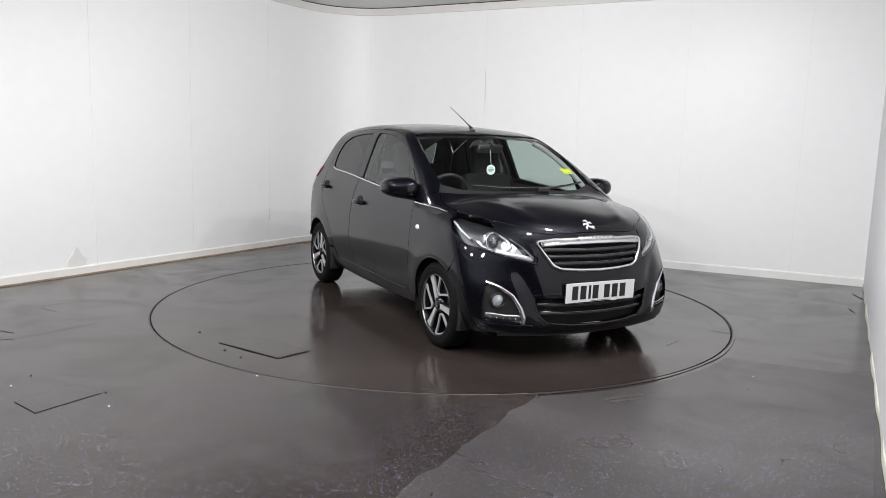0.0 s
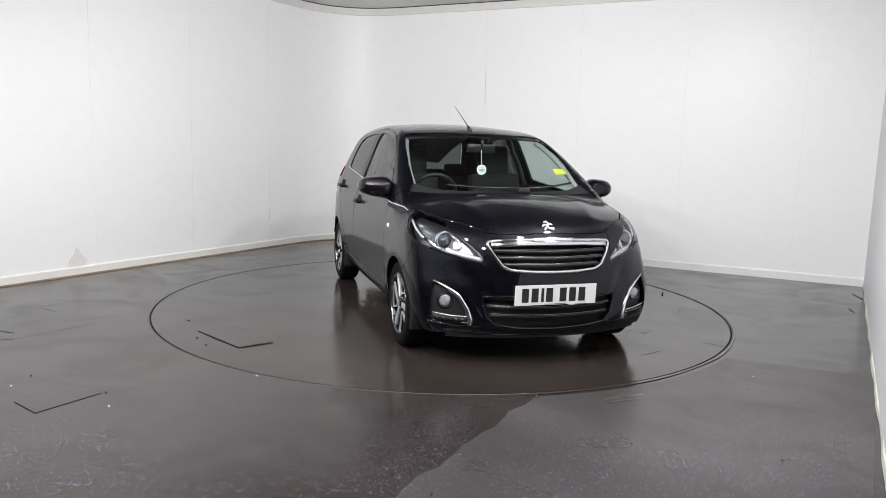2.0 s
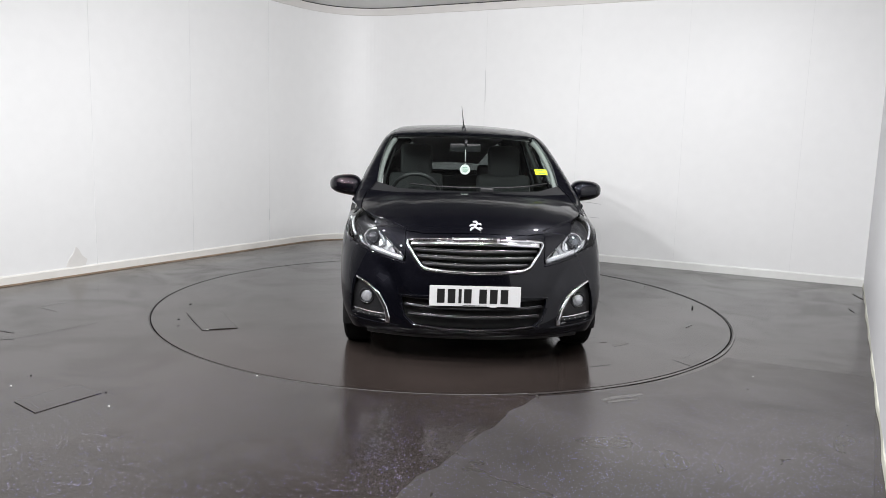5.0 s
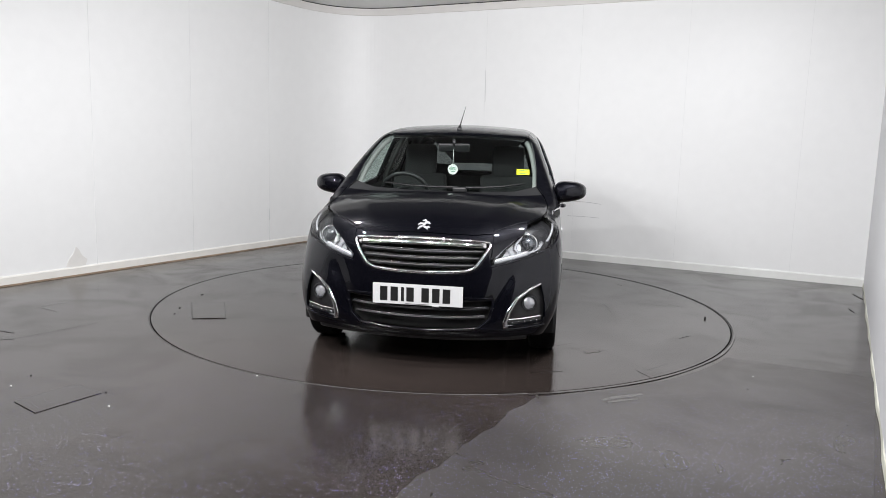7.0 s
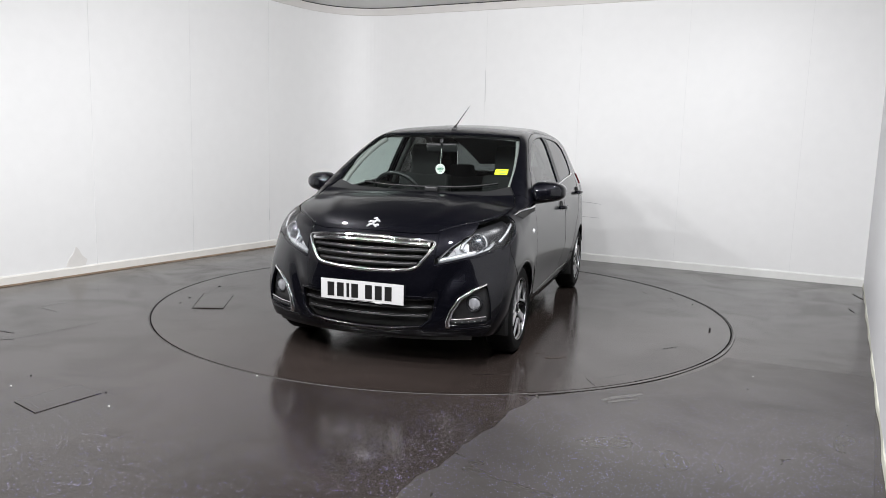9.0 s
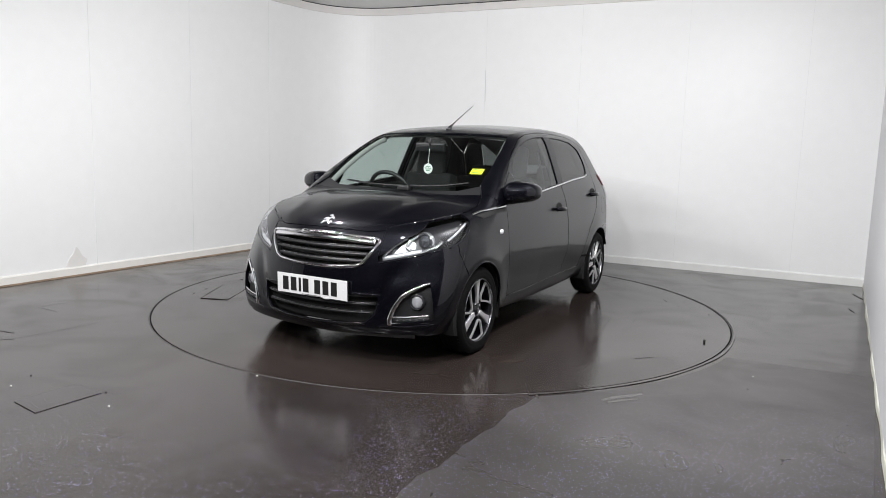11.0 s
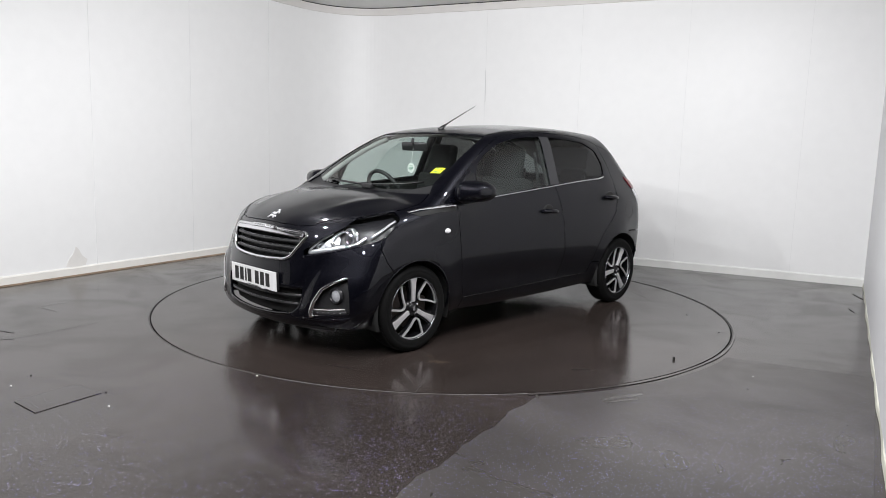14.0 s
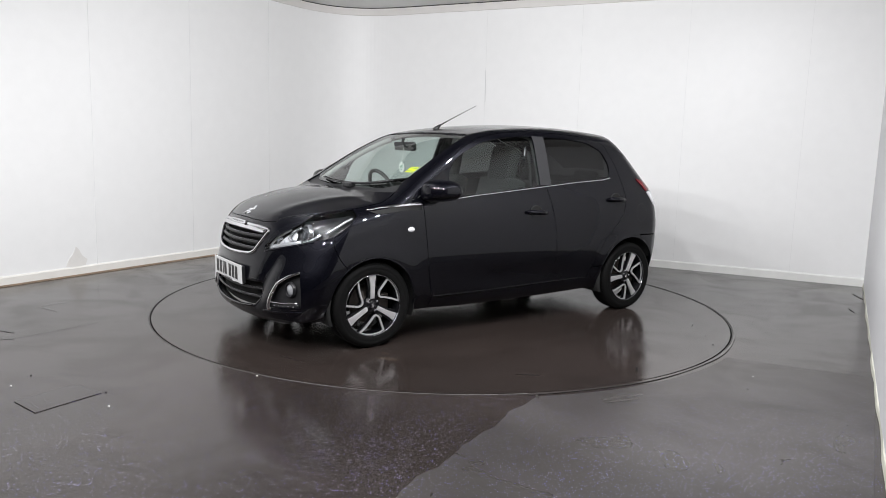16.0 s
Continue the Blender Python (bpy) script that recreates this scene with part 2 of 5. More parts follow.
ANG0 = math.atan2(SEAM_A.y, SEAM_A.x)
bm = bmesh.new()
circle = arc(RADIUS + 0.006, 0, math.tau, 240)
ring_sheet(bm, circle, [to_edge(p.normalized()) for p in circle])
bmesh.ops.recalc_face_normals(bm, faces=bm.faces)
floor = setting(part("floor", bm, FLOOR), "dark brown damp safety vinyl floor with sparse pale flecks", "floor")
bm = bmesh.new()
sheet = [SEAM_A + (SEAM_B - SEAM_A) * (i / 40) + Vector((0.012 * math.sin(i * 0.9) + 0.006 * math.sin(i * 2.3), 0.008 * math.cos(i * 1.3))) for i in range(41)]
rim = arc(RADIUS + 0.07, ANG0, math.radians(-38), 30)
outline = rim + [Vector((2.55, -1.75)), RIGHT_END + Vector((-0.03, 0.1)), Vector((0.9, -5.2)), Vector((-0.70, -5.2))] + sheet[::-1]
prism(bm, [(p.x, p.y) for p in outline], 0.0005, 0.004)
sheet_ob = part("floor_sheet", bm, FLOOR_DRY)
setting(sheet_ob, "duller worn patch of flecked grey vinyl flooring", "floor sheet")

bm = bmesh.new()
lathe(bm, [(RADIUS + 0.006, 0.0), (RADIUS + 0.006, -0.05), (RADIUS - 0.03, -0.05)], 200)
setting(part("turntable_pit", bm, GROOVE), "dark narrow groove round the turntable", "groove")
bm = bmesh.new()
lathe(bm, [(RADIUS + 0.007, 0.0), (RADIUS + 0.008, 0.0015), (RADIUS + 0.013, 0.0017), (RADIUS + 0.015, 0.0002)], 200)
setting(part("trim_ring", bm, METAL_EDGE), "thin worn edging round the turntable", "trim")

bm = bmesh.new()
steps = [math.radians(-78 + 130 * i / 90) for i in range(91)]
rows = [[bm.verts.new((r * math.cos(a), r * math.sin(a), z)) for r, z in ((RADIUS + 0.016, 0.0044), (RADIUS + 0.040 + 0.010 * math.sin(a * 2.3) + 0.004 * math.sin(a * 17), 0.0042))] for a in steps]
for a, b in zip(rows, rows[1:]):
    bm.faces.new((a[0], a[1], b[1], b[0]))
setting(part("trim", bm, WORN_BAND), "paler worn band of vinyl beside the turntable's rim", "worn band")

# ceiling: a pale border of board, and a dark field in the middle between the floodlights
bm = bmesh.new()
centre = sum(ROOM, Vector((0, 0))) / len(ROOM)
inner = [p + (centre - p).normalized() * CEILING_BORDER for p in ROOM]
for z in (HEIGHT + 0.06, HEIGHT + 0.18):
    a, b = [[bm.verts.new((p.x, p.y, z)) for p in row] for row in (ROOM, inner)]
    n = len(a)
    for i in range(n):
        q = (a[i], a[(i + 1) % n], b[(i + 1) % n], b[i])
        bm.faces.new(q)
    bm.faces.new(b).material_index = 1
bmesh.ops.recalc_face_normals(bm, faces=bm.faces)
ceiling = setting(part("ceiling", bm, CEIL), "pale ceiling board round a dark central field", "ceiling")
ceiling.data.materials.append(CEIL_DARK)


def along_walls(name, line, profile, material, label, category):
    """Sweeps a profile of (distance into the room, height) along the foot or head of walls."""
    bm = bmesh.new()
    n = len(line)
    rows = []
    for i in range(n):
        t0 = (line[i] - line[i - 1]).normalized() if i else None
        t1 = (line[i + 1] - line[i]).normalized() if i < n - 1 else None
        t = ((t0 or t1) + (t1 or t0)).normalized()
        side = Vector((t.y, -t.x)) / max(0.4, t.dot(t1 or t0))
        rows.append([bm.verts.new((line[i].x + side.x * d, line[i].y + side.y * d, h)) for d, h in profile])
    for a, b in zip(rows, rows[1:]):
        for k in range(len(profile)):
            j = (k + 1) % len(profile)
            bm.faces.new((a[k], a[j], b[j], b[k]))
    bm.faces.new(rows[0])
    bm.faces.new(rows[-1])
    bmesh.ops.recalc_face_normals(bm, faces=bm.faces)
    return setting(part(name, bm, material), label, category)


BASE = [(-0.002, 0.0), (0.016, 0.0), (0.016, 0.072), (0.008, 0.083), (-0.002, 0.083)]
LEFT_LINE = [LEFT_END + (BACK_L - LEFT_END) * t for t in (0, 0.25, 0.5, 0.75)] + ROUND[:16]
BACK_LINE = ROUND[15:] + [BACK_L + (BACK_R - BACK_L) * t for t in (0.3, 0.6)] + [BACK_R]
along_walls("baseboard", LEFT_LINE, BASE, SKIRT_WORN, "white skirting board with brown stains along its foot", "skirting board")
along_walls("trim", LEFT_LINE, [(0.014, 0.0005), (0.030, 0.0005), (0.022, 0.010), (0.014, 0.013)], FOOT, "dirty brown sealant along the foot of the skirting", "sealant")
along_walls("baseboard", BACK_LINE, BASE, SKIRT, "clean white skirting board", "skirting board")
WAVY = [BACK_R + RIGHT_DIR * (0.1 + 5.9 * i / 24) + Vector((0.005 * math.sin(i * 1.9) + 0.003 * math.sin(i * 0.8), 0)) for i in range(25)]
along_walls("baseboard", [BACK_R + RIGHT_DIR * 0.02] + WAVY, [(-0.03, 0.0), (0.007, 0.0), (0.006, 0.022), (0.003, 0.036), (-0.03, 0.040)], SKIRT_YELLOW, "low wavy white skirting, yellowed and loose", "skirting board")
HEAD = LEFT_LINE + BACK_LINE[1:] + [BACK_R + RIGHT_DIR * 6.0]
along_walls("trim", HEAD, [(-0.002, HEIGHT - 0.036), (0.010, HEIGHT - 0.036), (0.014, HEIGHT - 0.032), (0.014, HEIGHT + 0.050), (-0.002, HEIGHT + 0.050)], FASCIA, "cream fascia board under the ceiling", "fascia board")
along_walls("trim", HEAD, [(-0.002, HEIGHT + 0.051), (0.008, HEIGHT + 0.051), (0.008, HEIGHT + 0.0595), (-0.002, HEIGHT + 0.0595)], GROOVE, "dark shadow gap over the fascia board", "gap")


def wall_mark(base, direction, d, z0, z1, w, material, name, label):
    """A thin upright strip on a wall, d along it."""
    p = base + direction * d
    side = Vector((-direction.y, direction.x))
    if side.dot(-p) < 0:
        side = -side
    bm = bmesh.new()
    box(bm, -w / 2, w / 2, -0.001, 0.0025, z0, z1)
    ob = part(name, bm, material)
    ob.matrix_world = Matrix(((direction.x, side.x, 0, p.x), (direction.y, side.y, 0, p.y), (0, 0, 1, 0), (0, 0, 0, 1)))
    return setting(ob, label, "wall joint")


for d in (1.35, 2.49, 3.62, 4.75):
    wall_mark(BACK_L, LEFT_DIR, d, 0.083, HEIGHT - 0.03, 0.0025, JOINT, "trim", "hairline joint between white wall panels")
for d in (2.07, 3.23, 4.39, 5.55):
    wall_mark(BACK_L, BACK_DIR, d, 0.083, HEIGHT - 0.03, 0.0022, JOINT, "trim", "hairline joint between white wall panels")


def wall_smear(base, direction, pts, material, name, label):
    """A thin stain of an uneven outline on a wall; pts are (distance along it, height)."""
    side = Vector((-direction.y, direction.x))
    if side.dot(-base) < 0:
        side = -side
    bm = bmesh.new()
    prism(bm, pts, -0.001, 0.0022)
    ob = part(name, bm, material)
    ob.matrix_world = Matrix(((direction.x, 0, side.x, base.x), (direction.y, 0, side.y, base.y), (0, 1, 0, 0), (0, 0, 0, 1)))
    return setting(ob, label, "wall mark")


wall_smear(BACK_L, LEFT_DIR, [(3.93, 0.09), (3.90, 0.16), (3.86, 0.20), (3.83, 0.27), (3.80, 0.24), (3.77, 0.18), (3.72, 0.14), (3.74, 0.088), (3.82, 0.085)], STAIN, "trim", "faint brown stain low on the white wall")
wall_smear(BACK_L, LEFT_DIR, [(1.345, 0.32), (1.348, 0.46), (1.355, 0.47), (1.358, 0.33)], SCRATCH, "trim", "short grey scratch on the white wall")
wall_smear(BACK_L, BACK_DIR, [(2.068, 1.80), (2.066, 2.18), (2.074, 2.18), (2.078, 1.81)], SCRATCH, "trim", "short grey scratch on the white wall")
wall_smear(BACK_L, BACK_DIR, [(3.13, 0.672), (3.40, 0.668), (3.56, 0.655), (3.56, 0.660), (3.40, 0.676), (3.13, 0.680)], SCRATCH, "trim", "long faint scratch on the white wall")
wall_smear(BACK_L, BACK_DIR, [(3.17, 0.499), (3.40, 0.501), (3.54, 0.497), (3.54, 0.503), (3.40, 0.507), (3.17, 0.505)], SCRATCH, "trim", "long faint scratch on the white wall")


# ---- the car's skin: a smooth solid, x forward, y to its left, origin on the floor amid the wheels ----
def curve(pairs):
    """A smooth curve through (place, value) pairs."""
    xs, ys = np.array([p[0] for p in pairs], float), np.array([p[1] for p in pairs], float)
    sl = np.diff(ys) / np.diff(xs)
    m = np.concatenate(([sl[0]], (sl[1:] + sl[:-1]) / 2, [sl[-1]]))
    flat = np.concatenate(([False], sl[1:] * sl[:-1] <= 0, [False]))
    m = np.where(flat, 0, m)

    def f(x):
        x = np.clip(x, xs[0], xs[-1])
        i = np.clip(np.searchsorted(xs, x) - 1, 0, len(xs) - 2)
        h = xs[i + 1] - xs[i]
        t = (x - xs[i]) / h
        return ((2 * t ** 3 - 3 * t ** 2 + 1) * ys[i] + (t ** 3 - 2 * t ** 2 + t) * h * m[i]
                + (-2 * t ** 3 + 3 * t ** 2) * ys[i + 1] + (t ** 3 - t ** 2) * h * m[i + 1])
    return f


TOP = curve([(-1.9, 1.15), (-1.62, 1.290), (-1.45, 1.350), (-1.2, 1.403), (-0.85, 1.440), (-0.5, 1.452), (-0.15, 1.438), (0.12, 1.410), (0.30, 1.364), (0.5, 1.270),
             (0.75, 1.122), (0.95, 1.002), (1.03, 0.972), (1.15, 0.960), (1.3, 0.938), (1.45, 0.902), (1.58, 0.856), (1.68, 0.800), (1.78, 0.72), (1.9, 0.5)])
CROWN = curve([(-1.9, 0.10), (0.1, 0.09), (0.4, 0.05), (0.9, 0.06), (1.1, 0.12), (1.4, 0.16), (1.7, 0.22)])
NOSE = curve([(0.05, 1.66), (0.14, 1.745), (0.20, 1.79), (0.27, 1.805), (0.36, 1.806), (0.46, 1.803), (0.54, 1.793), (0.62, 1.782), (0.72, 1.758), (0.80, 1.73), (0.95, 1.63)])
BOW = curve([(0.1, 0.27), (0.45, 0.30), (0.60, 0.37), (0.75, 0.43), (0.9, 0.47)])
TAIL = curve([(0.1, -1.57), (0.3, -1.65), (0.55, -1.70), (0.75, -1.695), (0.9, -1.65), (1.0, -1.575), (1.1, -1.48), (1.2, -1.39), (1.3, -1.30), (1.42, -1.21)])
PLAN = curve([(-1.8, 0.72), (-1.55, 0.765), (-1.17, 0.797), (-0.6, 0.803), (0.0, 0.802), (0.6, 0.800), (1.17, 0.803), (1.5, 0.795), (1.8, 0.78)])
SIDE = curve([(0.1, -0.15), (0.2, -0.076), (0.30, -0.030), (0.42, -0.010), (0.58, 0.0), (0.72, -0.003), (0.84, -0.014), (0.94, -0.036), (1.04, -0.074), (1.2, -0.138), (1.36, -0.208), (1.5, -0.28)])
FRONT_AXLE, REAR_AXLE, AXLE_Z = 1.156, -1.186, 0.274


def smax(a, b, k):
    h = np.maximum(k - np.abs(a - b), 0) / k
    return np.maximum(a, b) + h * h * k * 0.25


def skin(x, y, z):
    """Below zero inside the car's body."""
    ay = np.abs(y)
    flare = 0.0
    for ax in (FRONT_AXLE, REAR_AXLE):
        r = np.hypot(x - ax, (z - AXLE_Z))
        flare = flare + 0.009 * np.exp(-((r - 0.32) / 0.08) ** 2)
    scoop = -0.024 * np.exp(-((z - 0.35 - 0.03 * (x + 0.2)) / 0.10) ** 2) * np.clip(1.30 - np.abs(x + 0.10) / 0.80, 0, 1)
    side = ay - (PLAN(x) + SIDE(z) + flare + scoop)
    ridge = 0.007 * np.exp(-((ay - 0.33 - 0.30 * (1.60 - x)) / 0.06) ** 2) * np.clip((x - 1.06) / 0.12, 0, 1) * np.clip((1.66 - x) / 0.12, 0, 1)
    top = (z - (TOP(x) + ridge - CROWN(x) * ay ** 2)) * 0.86
    bow = BOW(z)
    channel = 0.016 * np.exp(-((ay - 0.435 - 0.45 * (z - 0.40)) / 0.05) ** 2) * np.clip((z - 0.24) / 0.08, 0, 1) * np.clip((0.62 - z) / 0.10, 0, 1)
    front = x - (NOSE(z) - channel - bow * ay ** 2 - bow * 0.55 * ay ** 4)
    rear = (TAIL(z) + 0.12 * ay ** 2 + 0.20 * ay ** 4) - x
    low = 0.165 - z
    s = smax(side, top, 0.07 + 0.05 * np.clip((x - 0.9) / 0.3, 0, 1) + 0.03 * np.clip((0.2 - x) / 0.4, 0, 1))
    s = smax(s, front, 0.075)
    s = smax(s, rear, 0.10)
    return smax(s, low, 0.03)


def skin_normal(p):
    e = 0.004
    g = np.stack([skin(*(p + np.array(d) * e).T) - skin(*(p - np.array(d) * e).T) for d in ((1, 0, 0), (0, 1, 0), (0, 0, 1))], 1)
    return g / np.linalg.norm(g, axis=1, keepdims=True)


# projections of the skin: S from the side, T from above, F from the front, R round the car's length, C round an upright axis
AX, CX = 0.80, 0.85


def rays(kind, uv):
    u, v = uv[:, 0], uv[:, 1]
    o, zero, one = np.zeros((len(u), 3)), np.zeros(len(u)), np.ones(len(u))
    if kind == "S":
        return np.stack([u, zero, v], 1), np.stack([zero, one, zero], 1), 1.2
    if kind == "T":
        return np.stack([u, v, zero + 0.3], 1), np.stack([zero, zero, one], 1), 1.5
    if kind == "F":
        return np.stack([zero + 0.6, u, v], 1), np.stack([one, zero, zero], 1), 1.6
    if kind == "B":
        return np.stack([zero - 0.6, u, v], 1), np.stack([-one, zero, zero], 1), 1.6
    if kind == "R":
        a = v / 0.7
        return np.stack([u, zero, zero + AX], 1), np.stack([zero, np.cos(a), np.sin(a)], 1), 1.3
    a = u / 0.85
    return np.stack([zero + CX, zero, v], 1), np.stack([np.cos(a), np.sin(a), zero], 1), 1.6


def onto(kind, uv):
    uv = np.asarray(uv, float).reshape(-1, 2)
    o, d, far = rays(kind, uv)
    lo, hi = np.zeros(len(uv)), np.full(len(uv), far)
    for _ in range(34):
        mid = (lo + hi) / 2
        inside = skin(*(o + d * mid[:, None]).T) < 0
        lo, hi = np.where(inside, mid, lo), np.where(inside, hi, mid)
    return o + d * lo[:, None]


def into(kind, p):
    x, y, z = np.asarray(p, float).T
    if kind == "S":
        return np.stack([x, z], 1)
    if kind == "T":
        return np.stack([x, y], 1)
    if kind in "FB":
        return np.stack([y, z], 1)
    if kind == "R":
        return np.stack([x, np.arctan2(z - AX, y) * 0.7], 1)
    return np.stack([np.arctan2(y, x - CX) * 0.85, z], 1)


def spread(pts, step, closed=True):
    """An outline with points at even steps, corners kept."""
    out = []
    n = len(pts)
    for i in range(n if closed else n - 1):
        a, b = np.array(pts[i], float), np.array(pts[(i + 1) % n], float)
        k = max(1, int(np.ceil(np.linalg.norm(b - a) / step)))
        out += [a + (b - a) * j / k for j in range(k)]
    if not closed:
        out.append(np.array(pts[-1], float))
    return np.array(out)


def rounded(pts, r=0.03, n=4):
    """An outline with its corners rounded."""
    out = []
    m = len(pts)
    for i in range(m):
        p, c, q = (np.array(pts[k % m], float) for k in (i - 1, i, i + 1))
        a, b = p - c, q - c
        la, lb = np.linalg.norm(a), np.linalg.norm(b)
        s = min(r, la * 0.45, lb * 0.45)
        a, b = c + a / la * s, c + b / lb * s
        out += [a * (1 - t) ** 2 + c * 2 * t * (1 - t) + b * t * t for t in [k / n for k in range(n + 1)]]
    return out


def inside_poly(p, poly):
    x, y = p[:, 0][:, None], p[:, 1][:, None]
    a, b = poly, np.roll(poly, -1, 0)
    cond = (a[:, 1] > y) != (b[:, 1] > y)
    xi = (b[:, 0] - a[:, 0]) * (y - a[:, 1]) / np.where(b[:, 1] == a[:, 1], 1e-12, b[:, 1] - a[:, 1]) + a[:, 0]
    return (np.sum(cond & (x < xi), 1) % 2) == 1


def shrink(poly, g):
    """An outline moved inwards by g."""
    area = np.sum(poly[:, 0] * np.roll(poly[:, 1], -1) - np.roll(poly[:, 0], -1) * poly[:, 1])
    t = np.roll(poly, -1, 0) - np.roll(poly, 1, 0)
    t /= np.linalg.norm(t, axis=1, keepdims=True) + 1e-9
    return poly + np.stack([-t[:, 1], t[:, 0]], 1) * (g if area > 0 else -g)


def seam(*runs):
    """Joins runs of (kind, outline) into points on the skin."""
    return np.concatenate([onto(kind, spread(pts, 0.02, False)) for kind, pts in runs])


def flipped(p):
    return p * np.array([1, -1, 1])


from mathutils.geometry import delaunay_2d_cdt


def panel(name, kind, outline, material, parent, label="", holes=(), gap=0.002, off=0.0, step=0.03, fold=0.014, mirror=False):
    """A sheet of the skin inside an outline (3D points, or flat ones of that kind), with folded edges. mirror: on the car's other side."""
    loops = []
    for k, raw in enumerate((outline, *holes)):
        raw = np.asarray(raw, float)
        flat = into(kind, raw) if raw.shape[1] == 3 else raw
        flat = spread(flat, step * 0.8)
        loops.append(shrink(flat, gap if k == 0 else -gap))
    lo, hi = loops[0].min(0), loops[0].max(0)
    gx, gy = np.meshgrid(np.arange(lo[0], hi[0], step), np.arange(lo[1], hi[1], step))
    grid = np.stack([gx.ravel() + 0.5 * step * (np.arange(gx.size) // gx.shape[1] % 2), gy.ravel()], 1)
    ok = inside_poly(grid, loops[0])
    for h in loops[1:]:
        ok &= ~inside_poly(grid, h)
    edge = np.concatenate(loops)
    if ok.any():
        g = grid[ok]
        near = np.min(np.linalg.norm(g[:, None] - edge[None], axis=2), 1)
        g = g[near > step * 0.45]
    else:
        g = np.zeros((0, 2))
    pts = np.concatenate([edge, g])
    edges, start = [], 0
    for l in loops:
        n = len(l)
        edges += [(start + i, start + (i + 1) % n) for i in range(n)]
        start += n
    vs, _, fs, *_ = delaunay_2d_cdt([Vector(p) for p in pts], edges, [], 0, 1e-6)
    flat = np.array([(v.x, v.y) for v in vs])
    tri = np.array([f for f in fs if len(f) == 3])
    mid = flat[tri].mean(1)
    ok = inside_poly(mid, loops[0])
    for h in loops[1:]:
        ok &= ~inside_poly(mid, h)
    tri = tri[ok]
    co = onto(kind, flat)
    nor = skin_normal(co)
    co = co + nor * off
    # edges used by one triangle make the fold
    count = {}
    for t in tri:
        for a, b in ((t[0], t[1]), (t[1], t[2]), (t[2], t[0])):
            count[(min(a, b), max(a, b))] = count.get((min(a, b), max(a, b)), 0) + 1
    rim_edges = [e for e, c in count.items() if c == 1]
    verts, norms, faces = list(co), list(nor), [tuple(int(i) for i in t) for t in tri]
    if fold:
        for a, b in rim_edges:
            k = len(verts)
            side = np.cross(co[b] - co[a], nor[a])
            side /= np.linalg.norm(side) + 1e-12
            verts += [co[a], co[b], co[b] - nor[b] * fold, co[a] - nor[a] * fold]
            norms += [side] * 4
            faces.append((k, k + 1, k + 2, k + 3))
    verts, norms = np.array(verts), np.array(norms)
    # face windings outwards
    def outward(f):
        p = verts[list(f)]
        nn = np.cross(p[1] - p[0], p[2] - p[0])
        return f if np.dot(nn, norms[f[0]]) > 0 else tuple(reversed(f))
    faces = [outward(f) for f in faces]
    if mirror:
        verts, norms = flipped(verts), flipped(norms)
        faces = [tuple(reversed(f)) for f in faces]
    me = bpy.data.meshes.new(name)
    me.from_pydata(verts.tolist(), [], faces)
    me.shade_smooth()
    me.normals_split_custom_set_from_vertices(norms.tolist())
    me.materials.append(material)
    ob = new(name, me)
    ob.parent = parent
    if label:
        ob["label"] = label
    return ob


def both(name, kind, outline, material, parent, **kw):
    return [panel(name, kind, outline, material, parent, mirror=m, **kw) for m in (False, True)]


PAINT = mat("black_car_paint", (0.0024, 0.0025, 0.0050), 0.36, 0.5, coat=0.74, spec=0.1, coat_ior=1.5)
GLASS = glass_mat("clear_windscreen", (0.91, 0.98, 0.95), sheen=0.15)
SIDE_GLASS = glass_mat("side_glass", (0.66, 0.75, 0.72), sheen=0.085)
TINTED = glass_mat("dark_tinted_glass", (0.10, 0.10, 0.10), sheen=0.075)
TINTED_REAR = glass_mat("tinted_rear_glass", (0.13, 0.14, 0.14))
LAMP_GLASS = glass_mat("lamp_lens", (0.94, 0.95, 0.96), sheen=0.035)
CHROME = mat("chrome", (0.78, 0.78, 0.80), 0.10, 1.0)
SATIN = mat("satin_chrome", (0.62, 0.62, 0.64), 0.25, 1.0)
ALLOY = mat("machined_alloy", (0.74, 0.73, 0.74), 0.30, 0.75, grain=0.06, scale=60)
ALLOY_DARK = mat("black_alloy", (0.006, 0.006, 0.007), 0.25, 0.0, spec=0.3)
DARK_CHROME = mat("dark_chrome", (0.28, 0.28, 0.30), 0.22, 1.0)
RUBBER = mat("tyre_rubber", (0.005, 0.005, 0.005), 0.7, spec=0.10, grain=0.25, scale=50, bump=0.15)
PLASTIC = mat("black_plastic", (0.012, 0.012, 0.013), 0.42, grain=0.1, scale=200, bump=0.05)
GLOSS_BLACK = mat("gloss_black_trim", (0.006, 0.006, 0.007), 0.12)
UNDER = mat("underbody_black", (0.006, 0.006, 0.006), 0.85, grain=0.1, scale=30)
CLOTH = mat("charcoal_seat_cloth", (0.011, 0.011, 0.0115), 0.9, grain=0.25, scale=300, bump=0.2)
DASH = mat("dark_grey_dashboard", (0.048, 0.048, 0.047), 0.62, grain=0.15, scale=250, bump=0.1)
LINING = mat("pale_grey_headlining", (0.26, 0.26, 0.255), 0.9, grain=0.05, scale=200)
PILLAR_GREY = mat("satin_dark_grey_pillar", (0.020, 0.020, 0.022), 0.4)
REFLECTOR = mat("lamp_reflector", (0.66, 0.67, 0.69), 0.12, 0.9)
FOG_BRIGHT = mat("fog_reflector", (0.66, 0.66, 0.68), 0.14, 0.5)
LAMP_TRAY = mat("bright_lamp_tray", (0.68, 0.69, 0.70), 0.25, 0.35)
